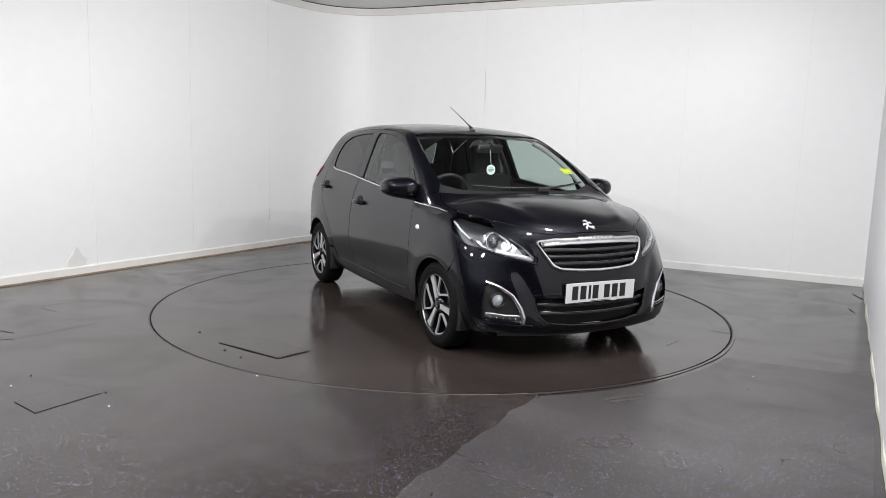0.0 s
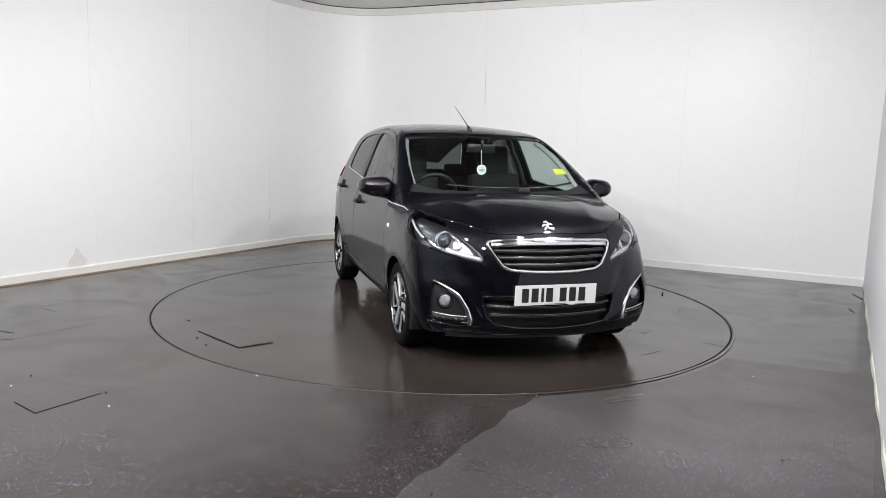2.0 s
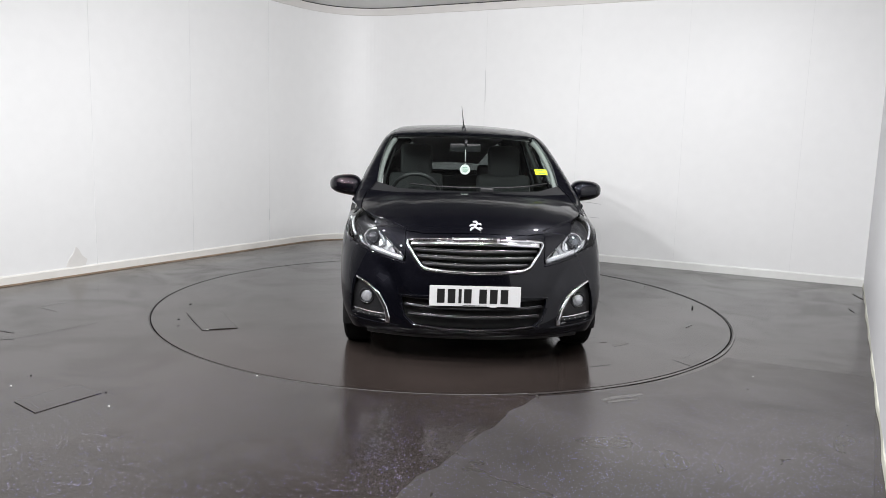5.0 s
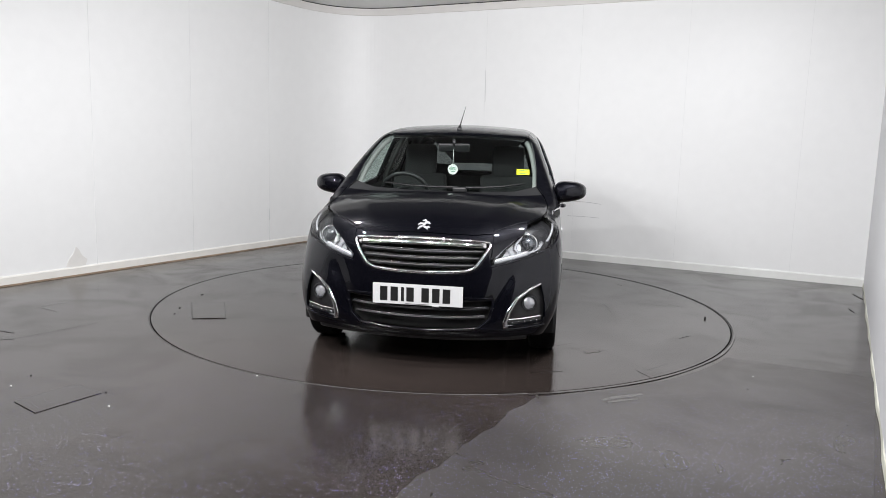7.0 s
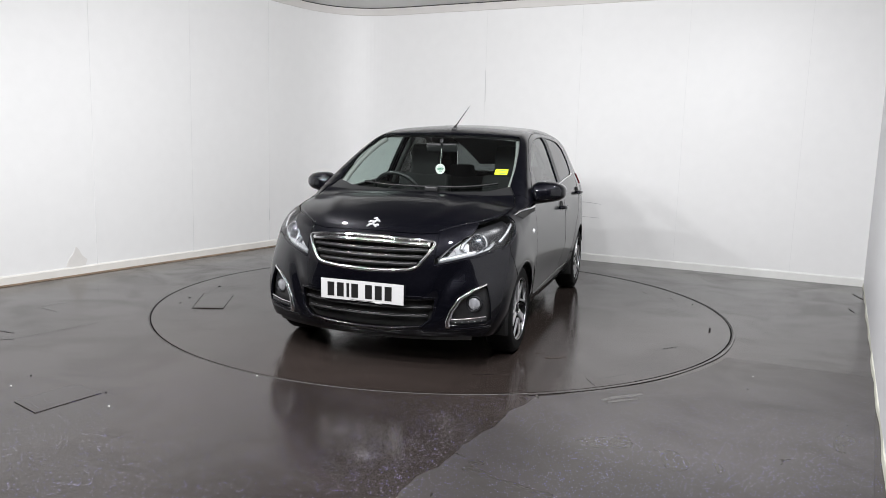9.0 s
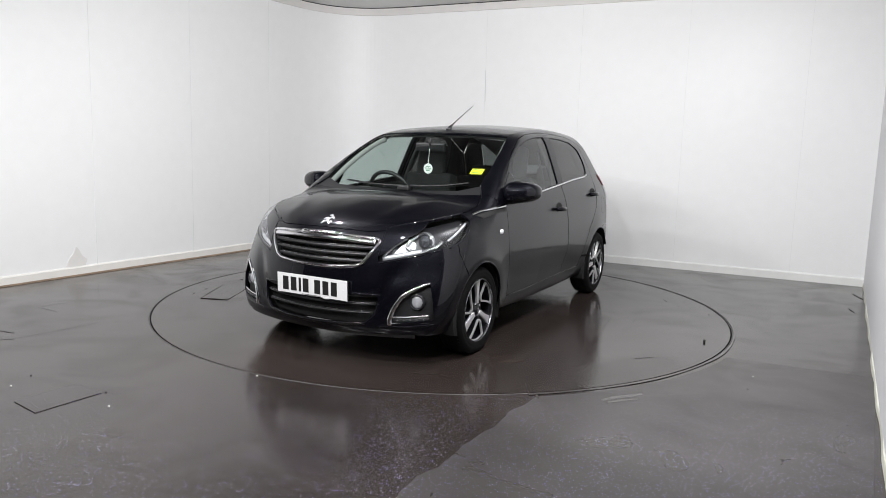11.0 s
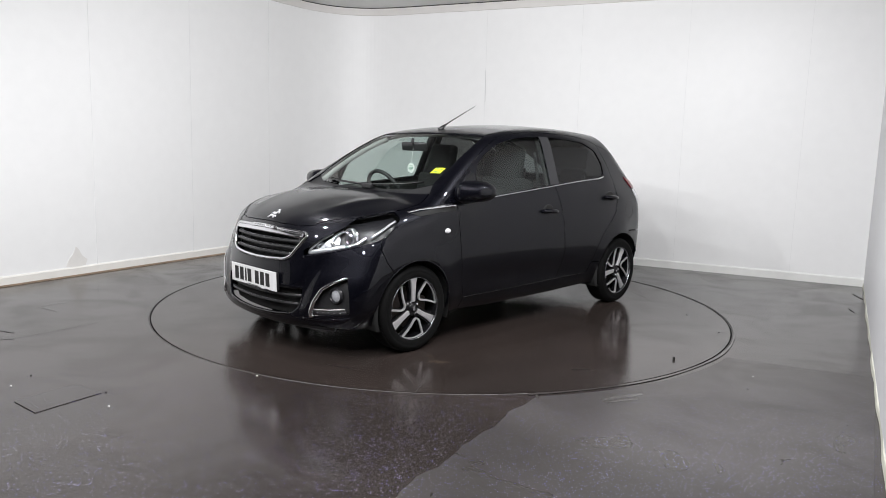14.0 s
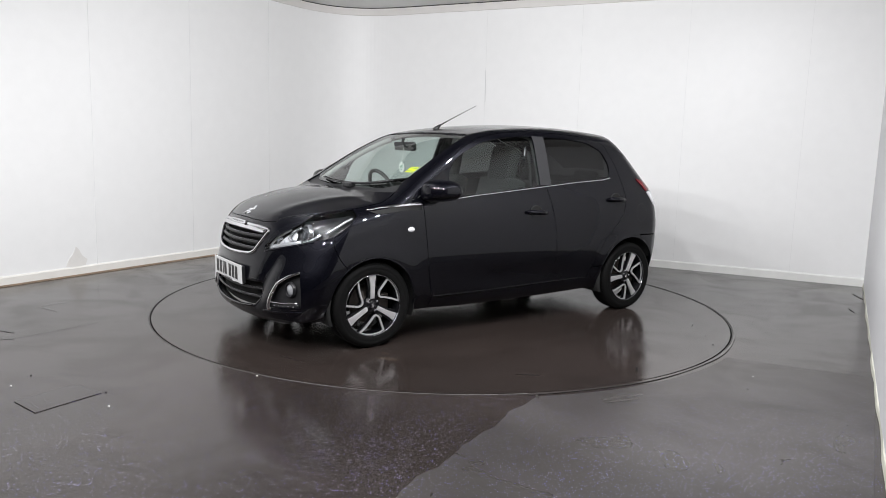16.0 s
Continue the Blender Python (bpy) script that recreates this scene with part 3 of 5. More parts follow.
BADGE = mat("bright_badge", (0.62, 0.62, 0.64), 0.20, 0.45)
PROJECTOR = mat("projector_glass", (0.22, 0.23, 0.25), 0.08, 0.8)
LAMP_BLACK = mat("lamp_housing", (0.014, 0.014, 0.016), 0.3, 0.1)
LAMP_GREY = mat("silver_lamp_bezel", (0.56, 0.565, 0.58), 0.24, 0.6)
RED_LENS = mat("red_tail_lens", (0.15, 0.012, 0.016), 0.15, coat=0.6)
WHITE_LENS = mat("clear_tail_lens", (0.70, 0.70, 0.72), 0.15, coat=0.6)
PLATE = mat("white_number_plate", (0.70, 0.70, 0.70), 0.3, coat=0.3)
PLATE_INK = mat("black_plate_characters", (0.012, 0.012, 0.012), 0.4)
YELLOW = mat("yellow_sticker", (0.80, 0.78, 0.02), 0.6)
PAPER = mat("white_paper", (0.80, 0.80, 0.78), 0.7)
GREEN_INK = mat("green_print", (0.12, 0.30, 0.20), 0.7)
BRAKE = mat("brake_disc_steel", (0.045, 0.038, 0.034), 0.5, 0.7, grain=0.3, scale=40)

car = tagged(new("car"), "glossy black five-door hatchback with chrome grille and alloy wheels", "car")

# seams, as seen from the side (x, z)
DOOR_F = [(0.80, 0.965), (0.795, 0.88), (0.785, 0.75), (0.765, 0.58), (0.745, 0.44), (0.715, 0.315), (0.70, 0.290)]
DOOR_M = [(-0.320, 1.392), (-0.290, 1.0), (-0.312, 0.92), (-0.360, 0.72), (-0.385, 0.52), (-0.375, 0.39), (-0.345, 0.300)]
DOOR_R = [(-1.00, 1.315), (-1.075, 1.16), (-1.115, 1.00), (-1.125, 0.88), (-1.09, 0.77), (-1.00, 0.685), (-0.90, 0.60), (-0.83, 0.50), (-0.775, 0.385), (-0.735, 0.305)]
DOOR_TOP_F = [(0.80, 0.965), (0.70, 1.062), (0.56, 1.165), (0.40, 1.262), (0.24, 1.335), (0.05, 1.372), (-0.13, 1.387), (-0.320, 1.392)]
DOOR_TOP_R = [(-0.320, 1.392), (-0.55, 1.388), (-0.75, 1.375), (-0.90, 1.352), (-1.00, 1.315)]
SILL = [(0.70, 0.290), (0.30, 0.288), (-0.345, 0.300), (-0.735, 0.305)]
WIN_F = rounded([(0.585, 0.935), (0.545, 1.10), (0.505, 1.160), (0.40, 1.228), (0.24, 1.298), (0.05, 1.338), (-0.12, 1.354), (-0.272, 1.358), (-0.235, 1.008)], 0.02)
WIN_R = rounded([(-0.378, 1.356), (-0.60, 1.350), (-0.82, 1.326), (-0.955, 1.262), (-1.002, 1.16), (-0.985, 1.075), (-0.90, 1.052), (-0.345, 1.004)], 0.03)


def arch(ax, r, a0, a1, n=16):
    return [(ax + r * math.cos(math.radians(a0 + (a1 - a0) * i / n)), AXLE_Z + r * math.sin(math.radians(a0 + (a1 - a0) * i / n))) for i in range(n + 1)]


ARCH_F, ARCH_R = 0.300, 0.318
front_doors = both("front_door", "S", DOOR_F[::-1] + DOOR_TOP_F[1:] + DOOR_M[1:] + SILL[2:0:-1], PAINT, car, holes=[WIN_F])
rear_doors = both("rear_door", "S", DOOR_M[::-1] + DOOR_TOP_R[1:] + DOOR_R[1:] + SILL[3:2:-1], PAINT, car, holes=[WIN_R])
for d in front_doors:
    panel("door_window", "S", WIN_F, SIDE_GLASS, d, "clear side glass", off=-0.006, gap=0.0, fold=0, mirror=d is front_doors[1])
for d in rear_doors:
    panel("door_window", "S", WIN_R, TINTED, d, "dark privacy glass", off=-0.006, gap=0.0, fold=0, mirror=d is rear_doors[1])

# hood, windscreen, roof, as seen from above (x, y)
HOOD_SIDE = [(0.945, 0.668), (1.05, 0.700), (1.20, 0.700), (1.34, 0.668), (1.46, 0.598), (1.555, 0.500), (1.635, 0.405)]
HOOD_REAR = [(1.035, 0.0), (1.025, 0.25), (0.995, 0.48), (0.945, 0.668)]
HOOD_NOSE = [(1.635, 0.405), (1.675, 0.30), (1.697, 0.15), (1.702, 0.0)]


def whole(half):
    """Both halves of an outline given for y >= 0 from the middle to the middle."""
    return half + [(x, -y) for x, y in half[-2:0:-1]]


panel("hood", "T", whole(HOOD_REAR + HOOD_SIDE[1:] + HOOD_NOSE[1:]), PAINT, car)
SCREEN_SIDE = [(0.865, 0.618), (0.70, 0.610), (0.50, 0.584), (0.36, 0.556), (0.285, 0.532)]
SCREEN_REAR = [(0.285, 0.532), (0.295, 0.35), (0.300, 0.0)]
SCREEN_LOW = [(0.985, 0.0), (0.975, 0.25), (0.935, 0.48), (0.865, 0.618)]
panel("windscreen", "T", whole(SCREEN_LOW + SCREEN_SIDE[1:] + SCREEN_REAR[1:]), GLASS, car, "clear windscreen", off=-0.004, gap=0.001, fold=0)
panel("cowl", "T", whole([(1.032, 0.0), (1.022, 0.25), (0.992, 0.48), (0.940, 0.664), (0.862, 0.622), (0.932, 0.482), (0.972, 0.25), (0.982, 0.0)]), PLASTIC, car, off=-0.012, gap=0.0, fold=0.01)
ROOF_SIDE = [(0.285, 0.532), (0.10, 0.538), (-0.3, 0.535), (-0.8, 0.52), (-1.0, 0.505), (-1.18, 0.48)]
panel("roof", "T", whole([(0.300, 0.0), (0.295, 0.35)] + ROOF_SIDE + [(-1.20, 0.25), (-1.205, 0.0)]), PAINT, car, gap=0.001)

# roof rail and windscreen pillar, quarter panel
rail = np.concatenate([onto("S", spread(DOOR_TOP_F + DOOR_TOP_R[1:], 0.02, False)),
                       onto("S", spread([(-1.00, 1.315), (-1.10, 1.285), (-1.18, 1.25), (-1.265, 1.215)], 0.02, False)),
                       onto("T", spread(ROOF_SIDE[::-1] + SCREEN_SIDE[-2::-1] + [(0.945, 0.668)], 0.02, False)),
                       onto("S", [(0.90, 0.925), (0.83, 0.94)])])
both("roof_rail", "R", rail, PAINT, car, gap=0.001)
quarter = [(-1.00, 1.315), (-1.10, 1.285), (-1.18, 1.25), (-1.265, 1.215), (-1.375, 1.10), (-1.465, 0.98), (-1.51, 0.84), (-1.55, 0.70), (-1.56, 0.60), (-1.30, 0.61)]
quarter += arch(REAR_AXLE, ARCH_R, 112, 20, 20)
quarter += [p for p in DOOR_R[::-1] if p[1] > 0.38][0:]
both("quarter_panel", "S", quarter, PAINT, car)
both("rear_bumper_side", "S", [(-1.305, 0.605), (-1.56, 0.595), (-1.57, 0.45), (-1.555, 0.37), (-1.52, 0.335), (-1.50, 0.33)] + [(REAR_AXLE - ARCH_R * math.cos(math.radians(a)), AXLE_Z + ARCH_R * math.sin(math.radians(a))) for a in range(8, 71, 6)], PAINT, car)
panel("tailgate", "B", [(-0.71, 0.60), (0.71, 0.60), (0.715, 0.80), (0.695, 1.00), (0.635, 1.20), (0.545, 1.33), (0.48, 1.378), (-0.48, 1.378), (-0.545, 1.33), (-0.635, 1.20), (-0.695, 1.00), (-0.715, 0.80)], PAINT, car, off=-0.004, holes=[rounded([(-0.50, 1.04), (0.50, 1.04), (0.43, 1.32), (-0.43, 1.32)], 0.05)])
panel("rear_window", "B", rounded([(-0.50, 1.04), (0.50, 1.04), (0.43, 1.32), (-0.43, 1.32)], 0.05), TINTED_REAR, car, "tinted tailgate glass", off=-0.008, gap=0, fold=0)
panel("rear_bumper", "B", [(-0.70, 0.34), (0.70, 0.34), (0.72, 0.42), (0.70, 0.60), (-0.70, 0.60), (-0.72, 0.42)], PAINT, car)

# front wing
fender = DOOR_F[:] + [(0.72, 0.20), (0.845, 0.20)] + arch(FRONT_AXLE, ARCH_F, 165, 52, 22) + [(1.40, 0.585), (1.43, 0.66), (1.42, 0.722), (1.37, 0.755), (1.31, 0.800), (1.262, 0.838)]
fender3 = np.concatenate([onto("S", spread(fender, 0.02, False)), onto("T", spread([(1.262, 0.692), (1.20, 0.700), (1.05, 0.700), (0.945, 0.668)], 0.02, False)), onto("S", [(0.90, 0.925), (0.83, 0.94)])])
both("front_wing", "R", fender3, PAINT, car)

# side skirt below the doors
both("side_skirt", "S", [(0.70, 0.283), (0.30, 0.281), (-0.345, 0.293), (-0.735, 0.298), (-0.778, 0.378)] + arch(REAR_AXLE, ARCH_R, 18, -14, 6) + [(-0.80, 0.205), (-0.3, 0.19), (0.4, 0.185), (0.72, 0.20)], PAINT, car)

# front bumper, unrolled round the nose (s, z)
def unroll(y, z):
    """The place on the unrolled nose that shows at (y, z) from the front."""
    return tuple(into("C", onto("F", [(y, z)]))[0])


def front_outline(pts, step=0.02):
    return [unroll(y, z) for y, z in spread(pts, step)]


GRILLE = [(0.0, 0.747), (0.14, 0.745), (0.30, 0.740), (0.385, 0.732), (0.395, 0.718), (0.365, 0.665), (0.315, 0.595), (0.27, 0.575), (0.14, 0.566), (0.0, 0.563)]
GRILLE_HOLE = rounded(GRILLE + [(-y, z) for y, z in GRILLE[-2:0:-1]], 0.015)
LOWER = [(0.0, 0.415), (0.42, 0.412), (0.415, 0.37), (0.395, 0.30), (0.345, 0.258), (0.20, 0.240), (0.0, 0.232)]
LOWER_HOLE = rounded(LOWER + [(-y, z) for y, z in LOWER[-2:0:-1]], 0.02)
FOG = [(0.485, 0.262), (0.515, 0.345), (0.565, 0.425), (0.625, 0.470), (0.690, 0.500), (0.715, 0.400), (0.722, 0.290)]
BUMPER_SIDE = [(1.42, 0.722), (1.43, 0.66), (1.40, 0.585)] + arch(FRONT_AXLE, ARCH_F, 51, -14, 14) + [(1.52, 0.19)]
HEAD_LOW_S = [(1.42, 0.722), (1.47, 0.700)]
HEAD_LOW_F = [(0.695, 0.690), (0.608, 0.662), (0.48, 0.628), (0.405, 0.612), (0.400, 0.640)]
half = np.concatenate([onto("F", spread([(0.0, 0.185), (0.35, 0.185), (0.60, 0.20)], 0.02, False)), onto("S", spread(BUMPER_SIDE[::-1] + HEAD_LOW_S[1:], 0.02, False)),
                       onto("F", spread(HEAD_LOW_F, 0.02, False)), onto("T", spread(HOOD_NOSE, 0.02, False))])
half = half[half[:, 1] > 1e-4]
bumper_line = np.concatenate([onto("F", [(0.0, 0.185)]), half, onto("T", [HOOD_NOSE[-1]]), flipped(half)[::-1]])
FOG_ROUND = rounded(FOG, 0.02)
bumper = panel("front_bumper", "C", bumper_line, PAINT, car, gap=0.002,
               holes=[front_outline(GRILLE_HOLE), front_outline(LOWER_HOLE), front_outline(FOG_ROUND), front_outline([(-y, z) for y, z in FOG_ROUND])])


def on_front(pts, off=0.0, step=0.02, closed=False):
    """A line on the nose through (y, z) places, lifted by off."""
    p = onto("F", spread(pts, step, closed))
    return p + skin_normal(p) * off


def strip(name, pts, width, material, parent, thick=0.4, label="", closed=False):
    """A rounded bead along 3D points, its flat side on the skin."""
    bm = bmesh.new()
    n = skin_normal(pts)
    ring = []
    m = len(pts)
    for i in range(m):
        a, b = (pts[(i - 1) % m], pts[(i + 1) % m]) if closed else (pts[max(0, i - 1)], pts[min(m - 1, i + 1)])
        t = (b - a) / (np.linalg.norm(b - a) + 1e-9)
        s = np.cross(n[i], t)
        w = width if not callable(width) else width(i / (m - 1))
        ring.append([bm.verts.new(pts[i] + s * (w / 2 * c) + n[i] * (w * thick * d)) for c, d in ((-1, -0.4), (-0.9, 0.5), (-0.45, 0.95), (0, 1.05), (0.45, 0.95), (0.9, 0.5), (1, -0.4))])
    for i in range(m if closed else m - 1):
        q, w = ring[i], ring[(i + 1) % m]
        for k in range(6):
            bm.faces.new((q[k], w[k], w[k + 1], q[k + 1]))
        bm.faces.new((q[6], w[6], w[0], q[0]))
    if not closed:
        bm.faces.new(ring[0])
        bm.faces.new(ring[-1])
    bmesh.ops.recalc_face_normals(bm, faces=bm.faces)
    return part(name, bm, material, parent, label, smooth=True)


def sides(p):
    return (p, flipped(p))


# upper grille: black recess, slats, chrome frame, name bar
grille = panel("grille", "F", GRILLE_HOLE, UNDER, bumper, "black slatted grille in a chrome frame", off=-0.045, gap=-0.01, fold=0)
strip("grille_frame", on_front(GRILLE_HOLE, 0.0, 0.02, True), 0.020, CHROME, grille, 0.45, "chrome grille frame", closed=True)
strip("grille_header", on_front([(-0.370, 0.714), (-0.2, 0.724), (0, 0.727), (0.2, 0.724), (0.370, 0.714)], 0.002), 0.030, CHROME, grille, 0.25, "broad chrome bar")
for z0, y0, y1 in ((0.690, 0.36, 0.005), (0.650, 0.342, 0.004), (0.610, 0.310, 0.003)):
    strip("grille_slat", on_front([(-y0, z0 - 0.004), (-y0 / 2, z0 - 0.006), (0, z0 - 0.008), (y0 / 2, z0 - 0.006), (y0, z0 - 0.004)], -0.018), 0.022, PLASTIC, grille, 0.55)
    # thin metal strip stands in for the highlight along the black slat's top
    strip("slat_highlight", on_front([(-y0, z0 + 0.006), (-y0 / 2, z0 + 0.004), (0, z0 + 0.002), (y0 / 2, z0 + 0.004), (y0, z0 + 0.006)], -0.009), 0.0035, DARK_CHROME, grille, 0.5)
name_bar = strip("name_bar", on_front([(-0.135, 0.744), (0, 0.747), (0.135, 0.744)], 0.006), 0.030, CHROME, grille, 0.3, "chrome bar with small raised lettering")
for i in range(7):
    strip("raised_mark", on_front([(-0.095 + 0.029 * i, 0.7455), (-0.078 + 0.029 * i, 0.7455)], 0.0145), 0.010, SATIN, name_bar, 0.25)

# lower intake with bars
intake = panel("lower_intake", "F", LOWER_HOLE, UNDER, bumper, "black lower intake with thin bright bars", off=-0.05, gap=-0.012, fold=0)
for z0, w0, edge in ((0.405, 0.415, 0.004), (0.355, 0.405, 0.006), (0.305, 0.385, 0.006)):
    strip("intake_bar", on_front([(-w0, z0 + 0.006), (-w0 / 2, z0), (0, z0 - 0.003), (w0 / 2, z0), (w0, z0 + 0.006)], -0.022), 0.016, PLASTIC, intake, 0.8)
    strip("bar_edge", on_front([(-w0, z0 + 0.016), (-w0 / 2, z0 + 0.010), (0, z0 + 0.007), (w0 / 2, z0 + 0.010), (w0, z0 + 0.016)], -0.010), edge * 0.6, DARK_CHROME, intake, 0.5)
strip("lip", on_front([(-0.34, 0.252), (-0.2, 0.236), (0, 0.229), (0.2, 0.236), (0.34, 0.252)], -0.002), 0.016, GLOSS_BLACK, intake, 0.6)
strip("air_dam", on_front([(-0.62, 0.183), (-0.3, 0.170), (0, 0.168), (0.3, 0.170), (0.62, 0.183)], -0.03), 0.05, PLASTIC, bumper, 0.6)

# number plate with bars in place of its characters
plate = new("number_plate")
plate.parent = bumper
plate.matrix_basis = pose(1.813, 0, 0.434, 0, 2.0, 0) @ Matrix.Diagonal((1, 1.0, 1.03, 1))
plate["label"] = "white number plate with black marks"
bm = bmesh.new()
box(bm, -0.004, 0.001, -0.26, 0.26, -0.0575, 0.0575, 0.001)
part("plate_backing", bm, PLATE, plate, "white reflective plate")
yy = -0.217
for i in range(7):
    bm = bmesh.new()
    w = 0.050 if i != 2 else 0.020
    box(bm, 0.001, 0.0022, yy, yy + w * 0.86, -0.040, 0.040)
    part("character_bar", bm, PLATE_INK, plate)
    yy += w + 0.011 + (0.026 if i == 3 else 0)
bm = bmesh.new()
box(bm, 0.0008, 0.0018, -0.07, 0.07, -0.0545, -0.0515)
part("maker_line", bm, PLASTIC, plate)
bm = bmesh.new()
box(bm, -0.006, 0.0024, 0.085, 0.125, -0.062, -0.053, 0.001)
part("plate_tag", bm, PLATE, plate)
bm = bmesh.new()
box(bm, -0.03, -0.005, -0.25, 0.25, -0.055, 0.05, 0.004)
part("plate_holder", bm, PLASTIC, plate)
for y in (-0.238, 0.238):
    bm = bmesh.new()
    lathe(bm, [(0.0, 0.0030), (0.004, 0.0028), (0.005, 0.0008)], 10, pose(0, y, 0, 0, 90, 0))
    part("screw_cap", bm, PLATE, plate)

# fog lamp pockets
for sgn in (1, -1):
    fl = [(sgn * y, z) for y, z in FOG_ROUND]
    pocket = panel("fog_lamp_pocket", "F", fl, PLASTIC, bumper, "black fog lamp recess with chrome blade and LED strip", off=-0.030, gap=-0.012, fold=0)
    blade = on_front([(sgn * y, z) for y, z in ((0.500, 0.252), (0.497, 0.285), (0.515, 0.345), (0.560, 0.422), (0.622, 0.468), (0.688, 0.500))], 0.0, 0.012)
    strip("chrome_blade", blade, lambda t: 0.033 - 0.018 * t, CHROME, pocket, 0.4, "chrome blade")
    for z0, z1, w in ((0.300, 0.318, 0.010), (0.262, 0.276, 0.009)):
        strip("led_trim", on_front([(sgn * 0.505, z0), (sgn * 0.60, z0 + 0.004), (sgn * 0.70, z1)], -0.004), w, SATIN, pocket, 0.4)
    leds = strip("led_strip", on_front([(sgn * 0.510, 0.281), (sgn * 0.60, 0.285), (sgn * 0.705, 0.296)], -0.012), 0.026, LAMP_BLACK, pocket, 0.25, "smoked LED daytime strip")
    for k in range(5):
        p = on_front([(sgn * (0.540 + 0.034 * k), 0.284 + 0.002 * k)], -0.005)[0]
        bm = bmesh.new()
        bmesh.ops.create_icosphere(bm, subdivisions=1, radius=0.006)
        o = part("led", bm, REFLECTOR, leds, smooth=True)
        o.location = p
    base = on_front([(sgn * 0.640, 0.392)], -0.036)[0]
    aim = Matrix.Translation(base) @ pose(0, 0, 0, 0, 90, sgn * 12)
    bm = bmesh.new()
    lathe(bm, [(0.050, 0.004), (0.046, 0.020), (0.042, 0.024), (0.038, 0.020), (0.036, 0.008)], 28)
    lamp_body = part("fog_lamp", bm, LAMP_BLACK, pocket, "round fog lamp with a clear faceted lens", smooth=True)
    lamp_body.matrix_basis = aim
    bm = bmesh.new()
    lathe(bm, [(0.036, 0.012), (0.026, 0.017), (0.012, 0.021), (0.0, 0.022)], 9)
    part("reflector", bm, FOG_BRIGHT, lamp_body)
    bm = bmesh.new()
    lathe(bm, [(0.038, 0.018), (0.030, 0.027), (0.015, 0.031), (0.0, 0.032)], 28)
    part("lens", bm, LAMP_GLASS, lamp_body, smooth=True)

# headlamps
head_line = np.concatenate([onto("T", spread([(1.635, 0.405), (1.555, 0.500), (1.46, 0.598), (1.34, 0.668), (1.262, 0.692)], 0.02, False)),
                            onto("S", spread([(1.262, 0.838), (1.31, 0.800), (1.37, 0.755), (1.42, 0.722), (1.47, 0.700)], 0.02, False)),
                            onto("F", spread(HEAD_LOW_F, 0.02, False))])


def head_place(y, z, off):
    p = onto("F", [(y, z)])
    return (p + skin_normal(p) * off)[0]


for flip in (False, True):
    lens = panel("headlamp", "C", head_line, LAMP_GLASS, car, "swept-back clear headlamp with projector and bright bezel", gap=0.003, fold=0.01, mirror=flip)
    panel("housing", "C", head_line, LAMP_BLACK, lens, off=-0.050, gap=-0.004, fold=0, mirror=flip)
    sg = -1 if flip else 1
    F2 = np.array([1, sg, 1])
    band = onto("F", spread([(0.425, 0.628), (0.48, 0.642), (0.56, 0.660), (0.62, 0.676)], 0.02, False))
    strip("bezel_foot", (band - skin_normal(band) * 0.026) * F2, 0.034, LAMP_GREY, lens, 0.3, "silver bezel")
    panel("lamp_tray", "F", rounded([(0.472, 0.652), (0.585, 0.676), (0.578, 0.728), (0.545, 0.748), (0.505, 0.706)], 0.012), LAMP_TRAY, lens, "bright reflector tray", off=-0.036, gap=0, fold=0, step=0.015, mirror=flip)
    band = onto("F", spread([(0.425, 0.640), (0.475, 0.705), (0.53, 0.752)], 0.02, False))
    strip("bezel_brow", (band - skin_normal(band) * 0.020) * F2, 0.014, LAMP_GREY, lens, 0.4)
    hook = onto("F", spread([(0.575, 0.775), (0.545, 0.735), (0.540, 0.700), (0.560, 0.680), (0.62, 0.672), (0.68, 0.700), (0.70, 0.735)], 0.015, False))
    strip("bezel_hook", (hook - skin_normal(hook) * 0.028) * F2, 0.025, REFLECTOR, lens, 0.3, "bright hooked bezel")
    c = head_place(0.625, 0.738, -0.052) * F2
    aim = Matrix.Translation(c) @ pose(0, 0, 0, 0, 82, 0)
    bm = bmesh.new()
    lathe(bm, [(0.062, -0.004), (0.060, 0.020), (0.052, 0.024), (0.045, 0.012), (0.042, 0.008)], 32)
    ring = part("projector_ring", bm, REFLECTOR, lens, "polished projector ring", smooth=True)
    ring.matrix_basis = aim
    bm = bmesh.new()
    lathe(bm, [(0.042, 0.008), (0.036, 0.022), (0.022, 0.032), (0.0, 0.036)], 32)
    part("projector_lens", bm, PROJECTOR, ring, smooth=True)
    c = head_place(0.49, 0.672, -0.046) * F2
    bm = bmesh.new()
    lathe(bm, [(0.034, 0.022), (0.030, 0.006), (0.014, -0.004), (0.0, -0.006)], 24)
    bowl = part("indicator_bowl", bm, REFLECTOR, lens, smooth=True)
    bowl.matrix_basis = Matrix.Translation(c) @ pose(0, 0, 0, 0, 80, sg * 15)
    back = onto("S", spread([(1.46, 0.735), (1.40, 0.775), (1.34, 0.812), (1.29, 0.832)], 0.015, False))
    strip("bezel_tail", (back - skin_normal(back) * 0.02) * F2, 0.016, LAMP_GREY, lens, 0.4)


# painted corners of the hood that come down over the inner ends of the headlamps
brow = np.concatenate([onto("F", spread([(0.402, 0.640), (0.436, 0.664), (0.474, 0.700), (0.520, 0.738), (0.575, 0.776)], 0.015, False)),
                       onto("T", spread([(1.470, 0.592), (1.555, 0.500), (1.635, 0.405)], 0.015, False))])
both("hood_corner", "C", brow, PAINT, car, off=0.003, gap=0.0, fold=0.008, step=0.015)

